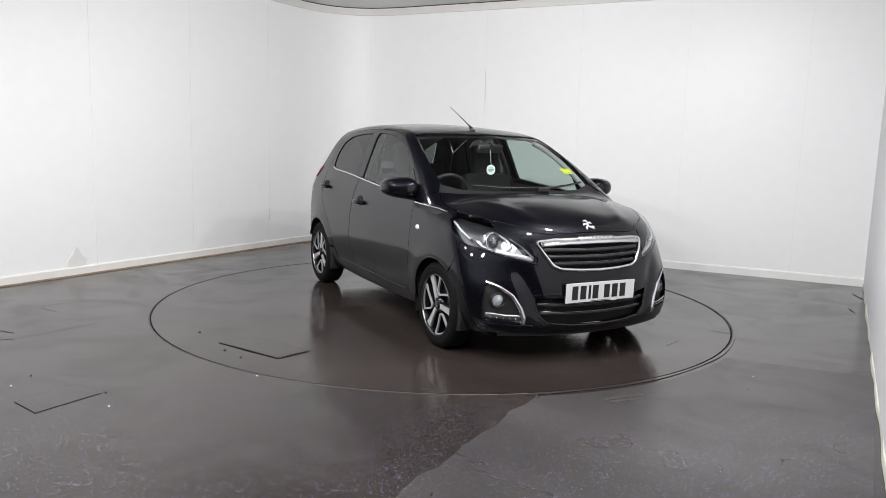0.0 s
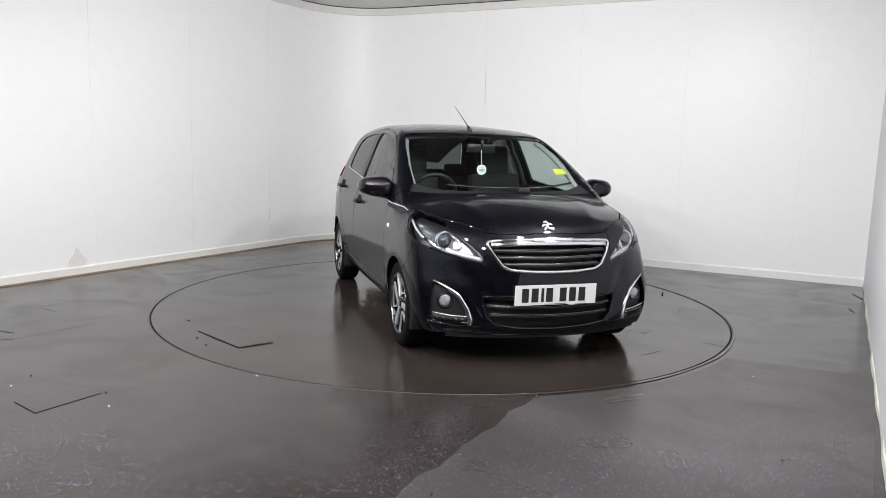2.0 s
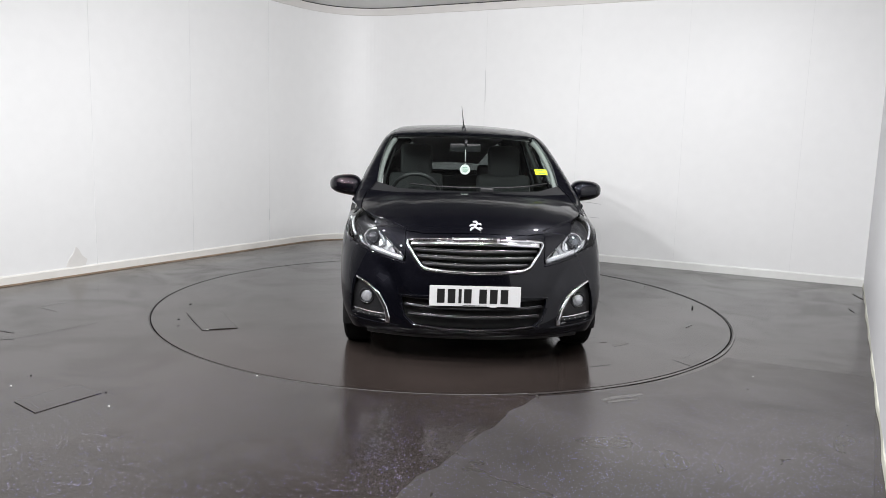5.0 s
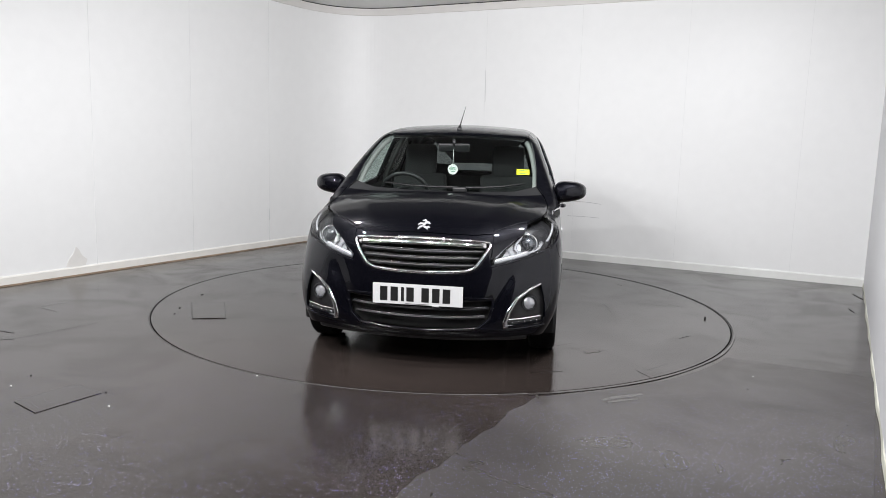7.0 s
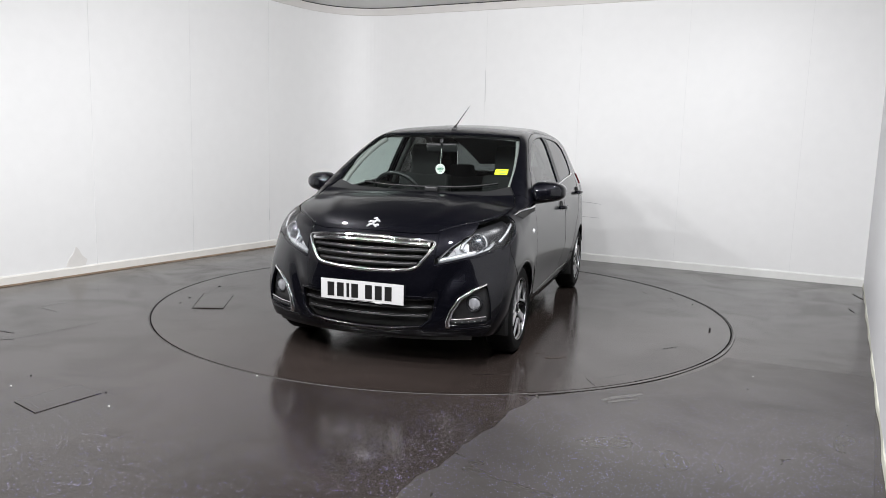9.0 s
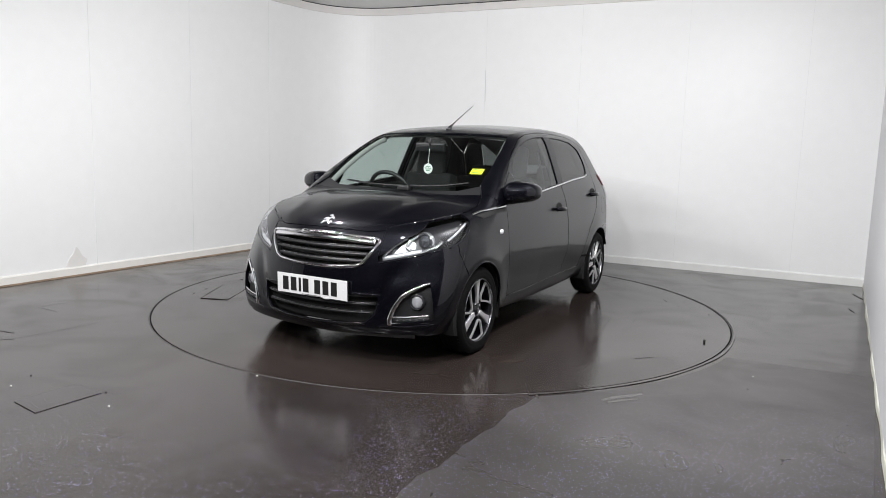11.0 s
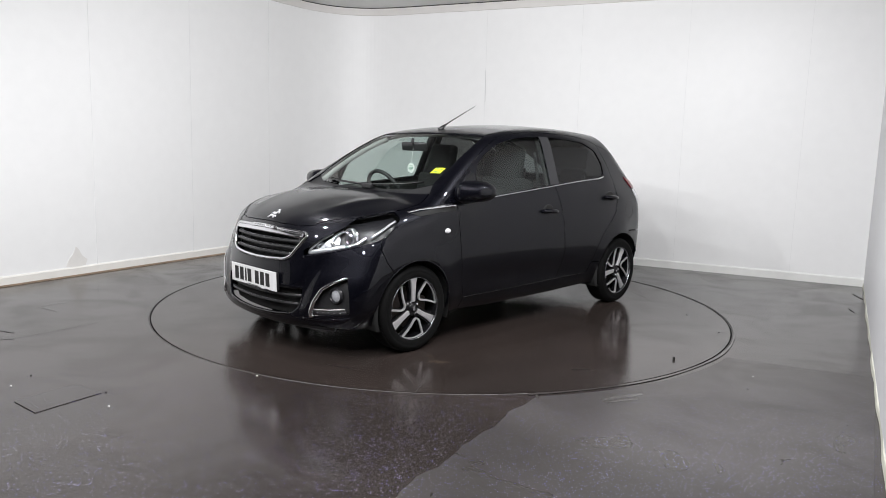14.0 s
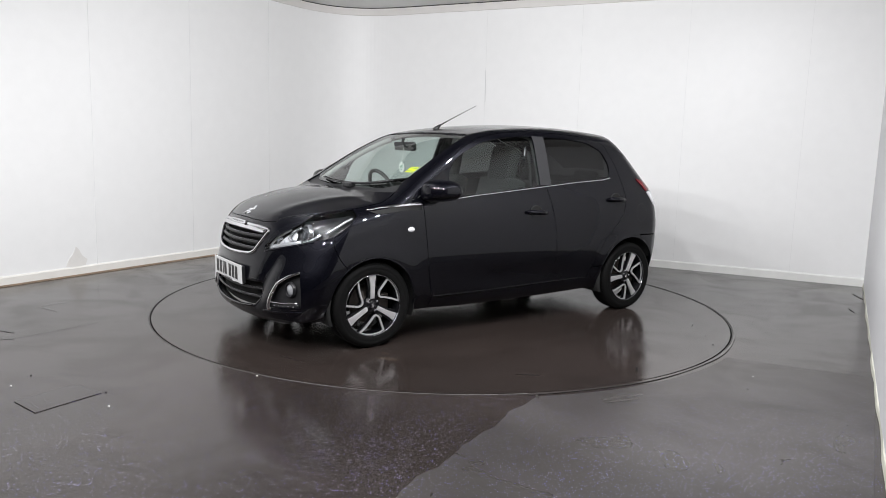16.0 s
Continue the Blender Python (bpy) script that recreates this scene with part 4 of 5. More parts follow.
# ---- wheels ----
def wheel_part(name, bm, material, parent, label="", smooth=True):
    return part(name, bm, material, parent, label, smooth)


def build_wheel(parent):
    """A wheel with its axle along y, its outer face at +y."""
    w = new("wheel")
    w.parent = parent
    w["label"] = "black alloy wheel with bright machined blades and black tyre"
    turn = pose(0, 0, 0, -90, 0, 0)
    bm = bmesh.new()
    lathe(bm, [(0.194, -0.074), (0.220, -0.083), (0.2548, -0.08), (0.2687, -0.066), (0.2732, -0.04), (0.274, 0), (0.2732, 0.04), (0.2695, 0.062), (0.2613, 0.074), (0.2466, 0.081), (0.2352, 0.0835), (0.2319, 0.0815), (0.2254, 0.083), (0.206, 0.0815), (0.1985, 0.078), (0.1960, 0.072)], 72, turn)
    tyre = wheel_part("tyre", bm, RUBBER, w, "black road tyre")
    bm = bmesh.new()
    for k in range(60):
        a = k * math.tau / 60
        for h, s in ((-0.052, 1), (0.052, -1)):
            box(bm, -0.0016, 0.0016, -0.014, 0.014, 0.2680, 0.2735, m=pose(0, 0, 0, 0, math.degrees(a), 0) @ pose(0, h, 0, 0, 0, 28 * s))
    tagged(wheel_part("tread_blocks", bm, RUBBER, tyre, smooth=False), kind="stuff")
    bm = bmesh.new()
    lathe(bm, [(0.2085, 0.070), (0.2115, 0.074), (0.2115, 0.079), (0.2095, 0.0815), (0.2065, 0.079), (0.206, 0.072)], 64, turn)
    wheel_part("rim", bm, DARK_CHROME, w, "thin machined rim edge")
    bm = bmesh.new()
    lathe(bm, [(0.208, -0.07), (0.198, -0.06), (0.193, 0.03), (0.206, 0.072)], 64, turn)
    wheel_part("rim_barrel", bm, ALLOY_DARK, w, "black inner rim")
    bm = bmesh.new()
    lathe(bm, [(0.135, -0.012), (0.135, -0.022), (0.0, -0.022)], 40, turn)
    lathe(bm, [(0.135, -0.012), (0.05, -0.012), (0.05, 0.01), (0.0, 0.01)], 40, turn)
    wheel_part("brake_disc", bm, BRAKE, w, "dull steel brake disc")
    bm = bmesh.new()
    box(bm, -0.15, -0.06, -0.03, 0.025, -0.05, 0.06, 0.012)
    wheel_part("brake_caliper", bm, BRAKE, w)

    def polar(r, a):
        a = math.radians(a)
        return (r * math.cos(a), r * math.sin(a))

    flat = pose(0, 0, 0, -90, 0, 0)
    for k in range(3):
        spin = pose(0, 0, 0, 0, 0, k * 120 + 31)
        # a black web, a broad bright blade on it
        bm = bmesh.new()
        prism(bm, [polar(0.045, -40), polar(0.10, -16), polar(0.203, -12), polar(0.203, 13), polar(0.10, 14), polar(0.045, 40)], 0.030, 0.057, m=flat @ spin)
        web = wheel_part("spoke", bm, ALLOY_DARK, w, "black spoke with a broad machined blade", smooth=False)
        bm = bmesh.new()
        prism(bm, [(0.045, -0.015), (0.11, -0.018), (0.160, -0.021), (0.2025, -0.029), (0.2055, 0.0), (0.203, 0.027), (0.160, 0.019), (0.11, 0.015), (0.045, 0.014)], 0.057, 0.068, 0.003, flat @ spin)
        wheel_part("blade", bm, ALLOY, web, "machined blade", smooth=False)
        # a black forked web with thin bright edges, open in the middle
        short = [(0.205, -35), (0.150, -33), (0.108, -30), (0.088, -33), (0.078, -41)]
        far = [(0.078, -41), (0.080, -52), (0.112, -68), (0.158, -80), (0.205, -88)]
        root = [(0.045, -20), (0.060, -30), (0.080, -40)]
        for edge, parts_of in ((short, True), (far, True), (root, False)):
            for name, t0, t1, wide, mt in (("fork", 0.030, 0.058, 0.009, ALLOY_DARK), ("fork_edge", 0.058, 0.068, 0.0058, ALLOY))[:2 if parts_of else 1]:
                mid = [Vector(polar(r, a)) for r, a in edge]
                left, right = [], []
                for i, p in enumerate(mid):
                    t = (mid[min(i + 1, len(mid) - 1)] - mid[max(i - 1, 0)]).normalized()
                    n = Vector((-t.y, t.x)) * wide
                    left.append(p + n)
                    right.append(p - n)
                bm = bmesh.new()
                prism(bm, [tuple(p) for p in left + right[::-1]], t0, t1, 0.0, flat @ spin)
                wheel_part(name, bm, mt, web, smooth=False)
        bm = bmesh.new()
        prism(bm, [polar(0.206, -88 + 53 * i / 12) for i in range(13)] + [polar(0.199, -35 - 53 * i / 12) for i in range(13)], 0.0587, 0.0685, 0.0, flat @ spin)
        wheel_part("rim_arc", bm, ALLOY, web, smooth=False)
    for k in range(4):
        bm = bmesh.new()
        lathe(bm, [(0.0, 0.064), (0.007, 0.064), (0.0085, 0.058), (0.0085, 0.03)], 8, flat @ pose(0.044 * math.cos(k * 1.571 + 0.5), 0.044 * math.sin(k * 1.571 + 0.5), 0))
        wheel_part("wheel_bolt", bm, SATIN, w)
    bm = bmesh.new()
    lathe(bm, [(0.058, 0.030), (0.056, 0.056), (0.034, 0.058), (0.032, 0.062), (0.028, 0.067), (0.0, 0.069)], 32, turn)
    hub = wheel_part("hub_cap", bm, ALLOY_DARK, w, "black hub cap with a bright emblem")
    bm = bmesh.new()
    prism(bm, [(-0.012, -0.014), (-0.004, -0.004), (-0.012, 0.006), (-0.004, 0.016), (0.010, 0.012), (0.006, 0.0), (0.013, -0.014), (0.004, -0.008)], 0.068, 0.0715, m=flat)
    wheel_part("emblem", bm, CHROME, hub, smooth=False)
    for ob in w.children:
        if ob != tyre:
            ob.matrix_basis = Matrix.Diagonal((0.93, 1, 0.93, 1))
    return w


first = build_wheel(car)
first.matrix_basis = pose(FRONT_AXLE, 0.706, AXLE_Z)
for x, y, spin in ((REAR_AXLE, 0.706, -26), (FRONT_AXLE, -0.706, -24), (REAR_AXLE, -0.706, 10)):
    w = copy_thing(first, pose(x, y, AXLE_Z, 0, spin, 0) @ pose(0, 0, 0, 0, 0, 0 if y > 0 else 180))
for ax, r in ((FRONT_AXLE, ARCH_F), (REAR_AXLE, ARCH_R)):
    for sg in (1, -1):
        bm = bmesh.new()
        rows = []
        for i in range(25):
            a = math.radians(-20 + (220 if ax > 0 else 176) * i / 24)
            rows.append([bm.verts.new((ax + (r + d) * math.cos(a), sg * y, max(0.17, AXLE_Z + (r + d) * math.sin(a)))) for y, d in ((0.785, -0.001), (0.77, 0.012), (0.45, 0.012))])
        for q, v in zip(rows, rows[1:]):
            for k in range(2):
                bm.faces.new((q[k], q[k + 1], v[k + 1], v[k]))
        bm.faces.new([q[2] for q in rows])
        part("arch_liner", bm, UNDER, car)

# ---- body core: underbody, unseen boxes that block light under the hood, bulkheads ----
bm = bmesh.new()
box(bm, -1.50, 1.60, -0.46, 0.46, 0.175, 0.33, 0.03)
box(bm, -0.82, 0.82, -0.70, 0.70, 0.20, 0.33, 0.02)
part("underbody", bm, UNDER, car)
# unseen black boxes added so no light passes below the hood
bm = bmesh.new()
box(bm, 0.86, 1.62, -0.43, 0.43, 0.30, 0.70, 0.05)
box(bm, 0.86, 1.30, -0.60, 0.60, 0.62, 0.80, 0.03)
part("hood_light_blocker", bm, UNDER, car)
bm = bmesh.new()
lathe(bm, [(0.0, 0.0), (0.055, 0.0), (0.06, 0.02), (0.06, 0.36), (0.055, 0.38), (0.0, 0.38)], 16, pose(-0.95, -0.25, 0.20, 0, 90, 90))
part("silencer", bm, UNDER, car)

# ---- inside the car ----
both("door_card", "S", rounded([(0.76, 0.94), (0.72, 0.33), (-0.72, 0.33), (-0.80, 0.50), (-1.05, 0.72), (-1.10, 1.02), (-0.34, 0.985)], 0.03), DASH, car, off=-0.05, gap=0, fold=0)
panel("headlining", "T", whole([(0.28, 0.0), (0.275, 0.35)] + [(x, y - 0.03) for x, y in ROOF_SIDE] + [(-1.45, 0.25), (-1.45, 0.0)]), LINING, car, off=-0.035, gap=0, fold=0)
for sg in (1, -1):
    pts = onto("T", spread([(x, y - 0.004) for x, y in SCREEN_SIDE], 0.04, False)) * np.array([1, sg, 1])
    n = skin_normal(pts)
    bm = bmesh.new()
    sweep(bm, [Vector(p) for p in pts - n * 0.046], 0.020, 8)
    part("pillar_trim", bm, LINING, car, "pale grey pillar trim", smooth=True)
    bm = bmesh.new()
    sweep(bm, [(-0.30, sg * 0.70, 0.95), (-0.315, sg * 0.625, 1.15), (-0.33, sg * 0.53, 1.35)], 0.035, 8, flat=0.6)
    part("centre_pillar", bm, DASH, car, smooth=True)
    bm = bmesh.new()
    sweep(bm, [(-0.29, sg * 0.54, 1.24), (-0.25, sg * 0.62, 1.0), (-0.20, sg * 0.62, 0.7)], 0.012, 6, flat=0.3)
    part("seat_belt", bm, CLOTH, car, smooth=True)

bm = bmesh.new()
prof = [(0.95, 0.66), (0.95, 0.93), (0.82, 0.945), (0.62, 0.935), (0.53, 0.90), (0.50, 0.83), (0.55, 0.70), (0.62, 0.55)]
rows = []
for y in (-0.68, -0.64, -0.45, -0.2, 0, 0.2, 0.45, 0.64, 0.68):
    bulge = 0.035 * math.exp(-((y + 0.36) / 0.15) ** 2)
    e = 0.985 if abs(y) > 0.66 else 1.0
    rows.append([bm.verts.new((x, y, z * e + (bulge if 0.5 < x < 0.75 and z > 0.85 else 0))) for x, z in prof])
for q, w in zip(rows, rows[1:]):
    for k in range(len(prof)):
        j = (k + 1) % len(prof)
        bm.faces.new((q[k], q[j], w[j], w[k]))
bm.faces.new(rows[0])
bm.faces.new(rows[-1])
bmesh.ops.recalc_face_normals(bm, faces=bm.faces)
bmesh.ops.bevel(bm, geom=[e for e in bm.edges if abs((e.verts[0].co - e.verts[1].co).normalized().y) > 0.8], offset=0.015, segments=2, affect="EDGES")
part("dashboard", bm, DASH, car, "dark grey moulded dashboard", smooth=True)

wheel_hub = Matrix.Translation((0.43, -0.36, 0.905)) @ pose(0, 0, 0, 0, -64, 0)
bm = bmesh.new()
sweep(bm, [(0.178 * math.cos(a), 0.178 * math.sin(a), 0) for a in [k * math.tau / 40 for k in range(40)]], 0.0155, 10, closed=True)
steering = part("steering_wheel", bm, PLASTIC, car, "black three-spoke steering wheel", smooth=True)
steering.matrix_basis = wheel_hub
bm = bmesh.new()
prism(bm, rounded([(-0.075, -0.06), (-0.06, 0.06), (0.05, 0.075), (0.07, 0.0), (0.05, -0.075)], 0.03), -0.02, 0.012, 0.006)
part("centre_pad", bm, PLASTIC, steering)
for a in (95, 265, 180):
    bm = bmesh.new()
    ca, sa = math.cos(math.radians(a)), math.sin(math.radians(a))
    sweep(bm, [(0.05 * ca, 0.05 * sa, -0.006), (0.12 * ca, 0.12 * sa, -0.004), (0.172 * ca, 0.172 * sa, 0)], [0.024, 0.018, 0.016], 8, flat=0.45)
    part("spoke", bm, SATIN, steering, "silver spoke", smooth=True)


def cushion(name, x0, x1, y0, y1, z0, z1, parent, m=None, material=CLOTH):
    bm = bmesh.new()
    box(bm, x0, x1, y0, y1, z0, z1, 0.045)
    bmesh.ops.subdivide_edges(bm, edges=bm.edges, cuts=1, use_grid_fill=True)
    ob = part(name, bm, material, parent, smooth=True)
    if m:
        ob.matrix_basis = m
    return ob


for y in (0.36, -0.36):
    seat = new("front_seat")
    seat.parent = car
    seat["label"] = "charcoal cloth front seat with tall integral headrest"
    seat.matrix_basis = pose(-0.02, y, 0.36)
    cushion("seat_base", -0.02, 0.46, -0.23, 0.23, 0.0, 0.20, seat)
    cushion("backrest", -0.07, 0.07, -0.22, 0.22, 0.0, 0.58, seat, pose(-0.04, 0, 0.12, 0, -14, 0))
    cushion("headrest", -0.05, 0.05, -0.13, 0.13, 0.54, 0.82, seat, pose(-0.04, 0, 0.12, 0, -12, 0))
bench = new("rear_seat")
bench.parent = car
bench.matrix_basis = pose(-0.98, 0, 0.36)
cushion("seat_base", 0.0, 0.46, -0.60, 0.60, 0.0, 0.18, bench)
cushion("backrest", -0.06, 0.07, -0.60, 0.60, 0.0, 0.55, bench, pose(0, 0, 0.10, 0, -16, 0))
for y in (-0.33, 0.33):
    cushion("headrest", -0.04, 0.05, -0.12, 0.12, 0.50, 0.66, bench, pose(0, y, 0.10, 0, -14, 0))
bm = bmesh.new()
box(bm, -1.45, -1.10, -0.55, 0.55, 0.90, 0.925, 0.01)
part("parcel_shelf", bm, DASH, car)

# inside mirror, with an air freshener on a cord, and a price note inside the screen
bm = bmesh.new()
box(bm, -0.014, 0.014, -0.115, 0.115, -0.032, 0.032, 0.012)
mirror_in = part("inside_mirror", bm, PLASTIC, car, "black inside rear-view mirror", smooth=True)
mirror_in.matrix_basis = pose(0.46, 0.0, 1.262, 0, 12, 8)
bm = bmesh.new()
sweep(bm, [(0.01, 0, 0.02), (0.015, 0, 0.04), (0.005, 0, 0.06)], 0.012, 8)
part("stem", bm, PLASTIC, mirror_in, smooth=True)
fresh = tagged(new("air_freshener"), "round white card air freshener with green print", "air freshener")
bm = bmesh.new()
lathe(bm, [(0.0, -0.002), (0.037, -0.002), (0.0375, 0.0), (0.037, 0.002), (0.0, 0.002)], 28, pose(0, 0, 0, 0, 90, 0))
part("card", bm, PAPER, fresh, "round white card")
for z, w in ((0.014, 0.018), (0.004, 0.026), (-0.004, 0.022), (-0.015, 0.014)):
    bm = bmesh.new()
    box(bm, 0.0022, 0.0030, -w, w, z - 0.0022, z + 0.0022)
    part("print_bar", bm, GREEN_INK, fresh)
bm = bmesh.new()
sweep(bm, [(0, 0, 0.037), (-0.008, 0, 0.09), (-0.015, 0, 0.145)], 0.0015, 5)
part("cord", bm, PAPER, fresh)

note = panel("price_note", "T", [(0.765, 0.480), (0.758, 0.568), (0.700, 0.565), (0.707, 0.477)], YELLOW, car, "small yellow paper note with faint print", off=-0.012, gap=0, fold=0)
for k in range(2):
    x = 0.752 - 0.03 * k
    panel("print_bar", "T", [(x, 0.492), (x, 0.557), (x - 0.007, 0.557), (x - 0.007, 0.492)], GREEN_INK, note, off=-0.010, gap=0, fold=0, step=0.01)

# ---- outside fittings ----
belt = onto("S", spread([(0.60, 0.921), (0.40, 0.944), (-0.235, 0.996), (-0.60, 1.027), (-0.90, 1.045), (-0.985, 1.060)], 0.03, False))
wedge = onto("S", spread([(1.185, 0.868), (1.10, 0.882), (0.95, 0.896), (0.81, 0.903)], 0.02, False))
for F2 in (np.array([1, 1, 1]), np.array([1, -1, 1])):
    strip("belt_strip", belt * F2, 0.012, CHROME, car, 0.4, "thin chrome waist strip")
    strip("wing_strip", wedge * F2, lambda t: 0.012 + 0.018 * t, CHROME, car, 0.35, "chrome wing strip")
# glossy bead added to give the highlight along the doors' bottom edges
sill_line = onto("S", spread([(0.70, 0.287), (0.30, 0.285), (-0.345, 0.297), (-0.72, 0.302)], 0.04, False))
for F2 in (np.array([1, 1, 1]), np.array([1, -1, 1])):
    strip("sill_highlight_bead", sill_line * F2, 0.006, GLOSS_BLACK, car, 0.8)
# raised matt black sheet paints the dark of the recess below the chrome strip
both("wing_recess_shade", "S", [(0.812, 0.897), (0.95, 0.889), (1.17, 0.861), (1.12, 0.842), (0.95, 0.862), (0.812, 0.866)], UNDER, car, off=0.0012, gap=0, fold=0.002, step=0.02)
both("sail_panel", "S", [(0.79, 0.93), (0.60, 0.932), (0.560, 1.085), (0.60, 1.115), (0.70, 1.048), (0.785, 0.965)], GLOSS_BLACK, car, off=0.003, fold=0.004, step=0.02)
both("pillar_cover", "S", [(-0.268, 1.362), (-0.378, 1.360), (-0.346, 1.008), (-0.238, 1.010)], PILLAR_GREY, car, off=0.003, fold=0.004)
for sg in (1, -1):
    for dx, dz in ((-0.165, 0.823), (-1.005, 0.897)):
        p = onto("S", [(dx, dz)])[0] * np.array([1, sg, 1])
        handle = new("door_handle")
        handle.parent = car
        handle["label"] = "body-coloured pull handle over a dark cup"
        handle.matrix_basis = Matrix.Translation(p) @ pose(0, 0, 0, 0, -3, 0 if sg > 0 else 180)
        bm = bmesh.new()
        lathe(bm, [(0.0, 0.0015), (0.040, 0.002), (0.046, 0.004), (0.050, 0.001), (0.050, -0.01)], 24, Matrix.Diagonal((1.15, 1, 0.95, 1)) @ pose(0, 0, 0, -90, 0, 0))
        part("cup", bm, UNDER, handle, smooth=True)
        bm = bmesh.new()
        sweep(bm, [(-0.095, 0.004, -0.004), (-0.075, 0.022, -0.002), (-0.03, 0.034, 0), (0.03, 0.034, 0), (0.075, 0.022, -0.002), (0.095, 0.004, -0.004)], [0.010, 0.016, 0.018, 0.018, 0.016, 0.010], 10, flat=0.95)
        part("grip", bm, PAINT, handle, smooth=True)
    # door mirror
    mir = new("door_mirror")
    mir.parent = car
    mir["label"] = "glossy black door mirror"
    mir.matrix_basis = pose(0.695, sg * 0.848, 0.982)
    bm = bmesh.new()
    bmesh.ops.create_uvsphere(bm, u_segments=28, v_segments=18, radius=1.0)
    for v in bm.verts:
        x, y, z = v.co
        s = lambda a, e: math.copysign(abs(a) ** e, a)
        x, y, z = s(x, 0.75), s(y, 0.72), s(z, 0.75)
        x = x * 0.115 if x > 0 else x * 0.085
        out = y * sg
        top = z * 0.080 * (1.0 - 0.22 * out) if z > 0 else z * 0.060 * (1.0 - 0.12 * out)
        v.co = (x - 0.03 * out, y * 0.114, top + 0.010 * out - 0.004)
    part("shell", bm, PAINT, mir, smooth=True)
    bm = bmesh.new()
    prism(bm, rounded([(-0.085, -0.040), (0.085, -0.040), (0.085, 0.044), (-0.085, 0.044)], 0.03), 0.0, 0.004, m=pose(-0.084, 0, 0, 0, 0, -8 * sg) @ pose(0, 0, 0, 90, 0, 90))
    part("mirror_glass", bm, CHROME, mir)
    bm = bmesh.new()
    sweep(bm, [(0.05, -sg * 0.150, -0.085), (0.035, -sg * 0.10, -0.066), (0.02, -sg * 0.03, -0.056), (0.01, sg * 0.06, -0.044)], [0.036, 0.030, 0.026, 0.014], 12, flat=0.5)
    part("arm", bm, PLASTIC, mir, smooth=True)
    # side repeater
    p = onto("S", [(0.896, 0.742)])[0] * np.array([1, sg, 1])
    bm = bmesh.new()
    lathe(bm, [(0.0, 0.010), (0.012, 0.009), (0.019, 0.005), (0.021, 0.0)], 20, pose(0, 0, 0, -90 * sg, 0, 0))
    rep = part("side_repeater", bm, WHITE_LENS, car, "small oval clear side repeater", smooth=True)
    rep.matrix_basis = Matrix.Translation(p) @ Matrix.Diagonal((1.25, 1, 0.8, 1))
both("tail_lamp", "S", rounded([(-1.285, 1.055), (-1.37, 1.032), (-1.455, 0.965), (-1.39, 0.952)], 0.01), RED_LENS, car, off=0.008, fold=0.012, label="red tail lamp")
both("reverse_lamp", "S", rounded([(-1.395, 0.947), (-1.458, 0.960), (-1.528, 0.848), (-1.480, 0.835)], 0.01), WHITE_LENS, car, off=0.008, fold=0.012, label="clear lower tail lamp")
flap = onto("S", [(-1.315 + 0.062 * math.cos(a), 0.785 + 0.072 * math.sin(a)) for a in [k * math.tau / 32 for k in range(32)]])
strip("fuel_flap_gap", flap - skin_normal(flap) * 0.0005, 0.004, UNDER, car, 0.2, closed=True)

bm = bmesh.new()
base = onto("T", [(0.172, 0.0)])[0]
sweep(bm, [(base[0] + 0.025, 0, base[2] - 0.01), (base[0], 0, base[2] + 0.012), (base[0] - 0.03, 0, base[2] + 0.032)], [0.020, 0.015, 0.008], 10)
aerial = part("aerial", bm, PLASTIC, car, "thin black roof aerial", smooth=True)
bm = bmesh.new()
sweep(bm, [(base[0] - 0.02, 0, base[2] + 0.026), (base[0] - 0.11, 0, base[2] + 0.072), (-0.191, 0, 1.592)], [0.0050, 0.0038, 0.0018], 6)
part("whip", bm, PLASTIC, aerial, smooth=True)

# rolled edges of the panels
def rolled(pts, width=0.012, sunk=0.35):
    for q in sides(pts - skin_normal(pts) * width * sunk):
        strip("panel_edge", q, width, PAINT, car, 0.45)


rolled(onto("F", spread([(0.404, 0.600), (0.48, 0.617), (0.608, 0.650), (0.700, 0.682)], 0.012, False)), 0.016)
rolled(onto("S", spread([(1.475, 0.690), (1.425, 0.712), (1.37, 0.745), (1.31, 0.790)], 0.012, False)), 0.014)
rolled(onto("T", spread([(1.24, 0.690), (1.335, 0.660), (1.452, 0.590), (1.545, 0.493), (1.625, 0.398)], 0.012, False)), 0.014)
rolled(onto("F", spread([(0.0, 0.553), (0.14, 0.556), (0.275, 0.564), (0.325, 0.586), (0.38, 0.665)], 0.012, False)), 0.014)
rolled(onto("F", spread([(0.0, 0.221), (0.20, 0.229), (0.35, 0.248), (0.405, 0.296), (0.425, 0.37)], 0.012, False)), 0.020)
rolled(onto("F", spread([(0.44, 0.240), (0.56, 0.243), (0.72, 0.262)], 0.012, False)), 0.018)
rolled(onto("T", spread([(0.288, 0.0), (0.284, 0.30), (0.274, 0.50)], 0.02, False)), 0.022)
rolled(onto("F", spread([(0.43, 0.418), (0.34, 0.424), (0.0, 0.425)], 0.02, False)), 0.012)
for line in (DOOR_M[1:5], DOOR_R[2:7]):
    rolled(onto("S", spread([(x + 0.006, z) for x, z in line], 0.02, False)), 0.009, 0.30)
rolled(onto("S", spread(arch(FRONT_AXLE, ARCH_F + 0.004, 12, 168, 30), 0.02, False)), 0.012)
rolled(onto("S", spread(arch(REAR_AXLE, ARCH_R + 0.004, 18, 165, 30), 0.02, False)), 0.012)

# wipers
def screen(x, y, h):
    p = onto("T", [(x, y)])
    return Vector((p + skin_normal(p) * h)[0])


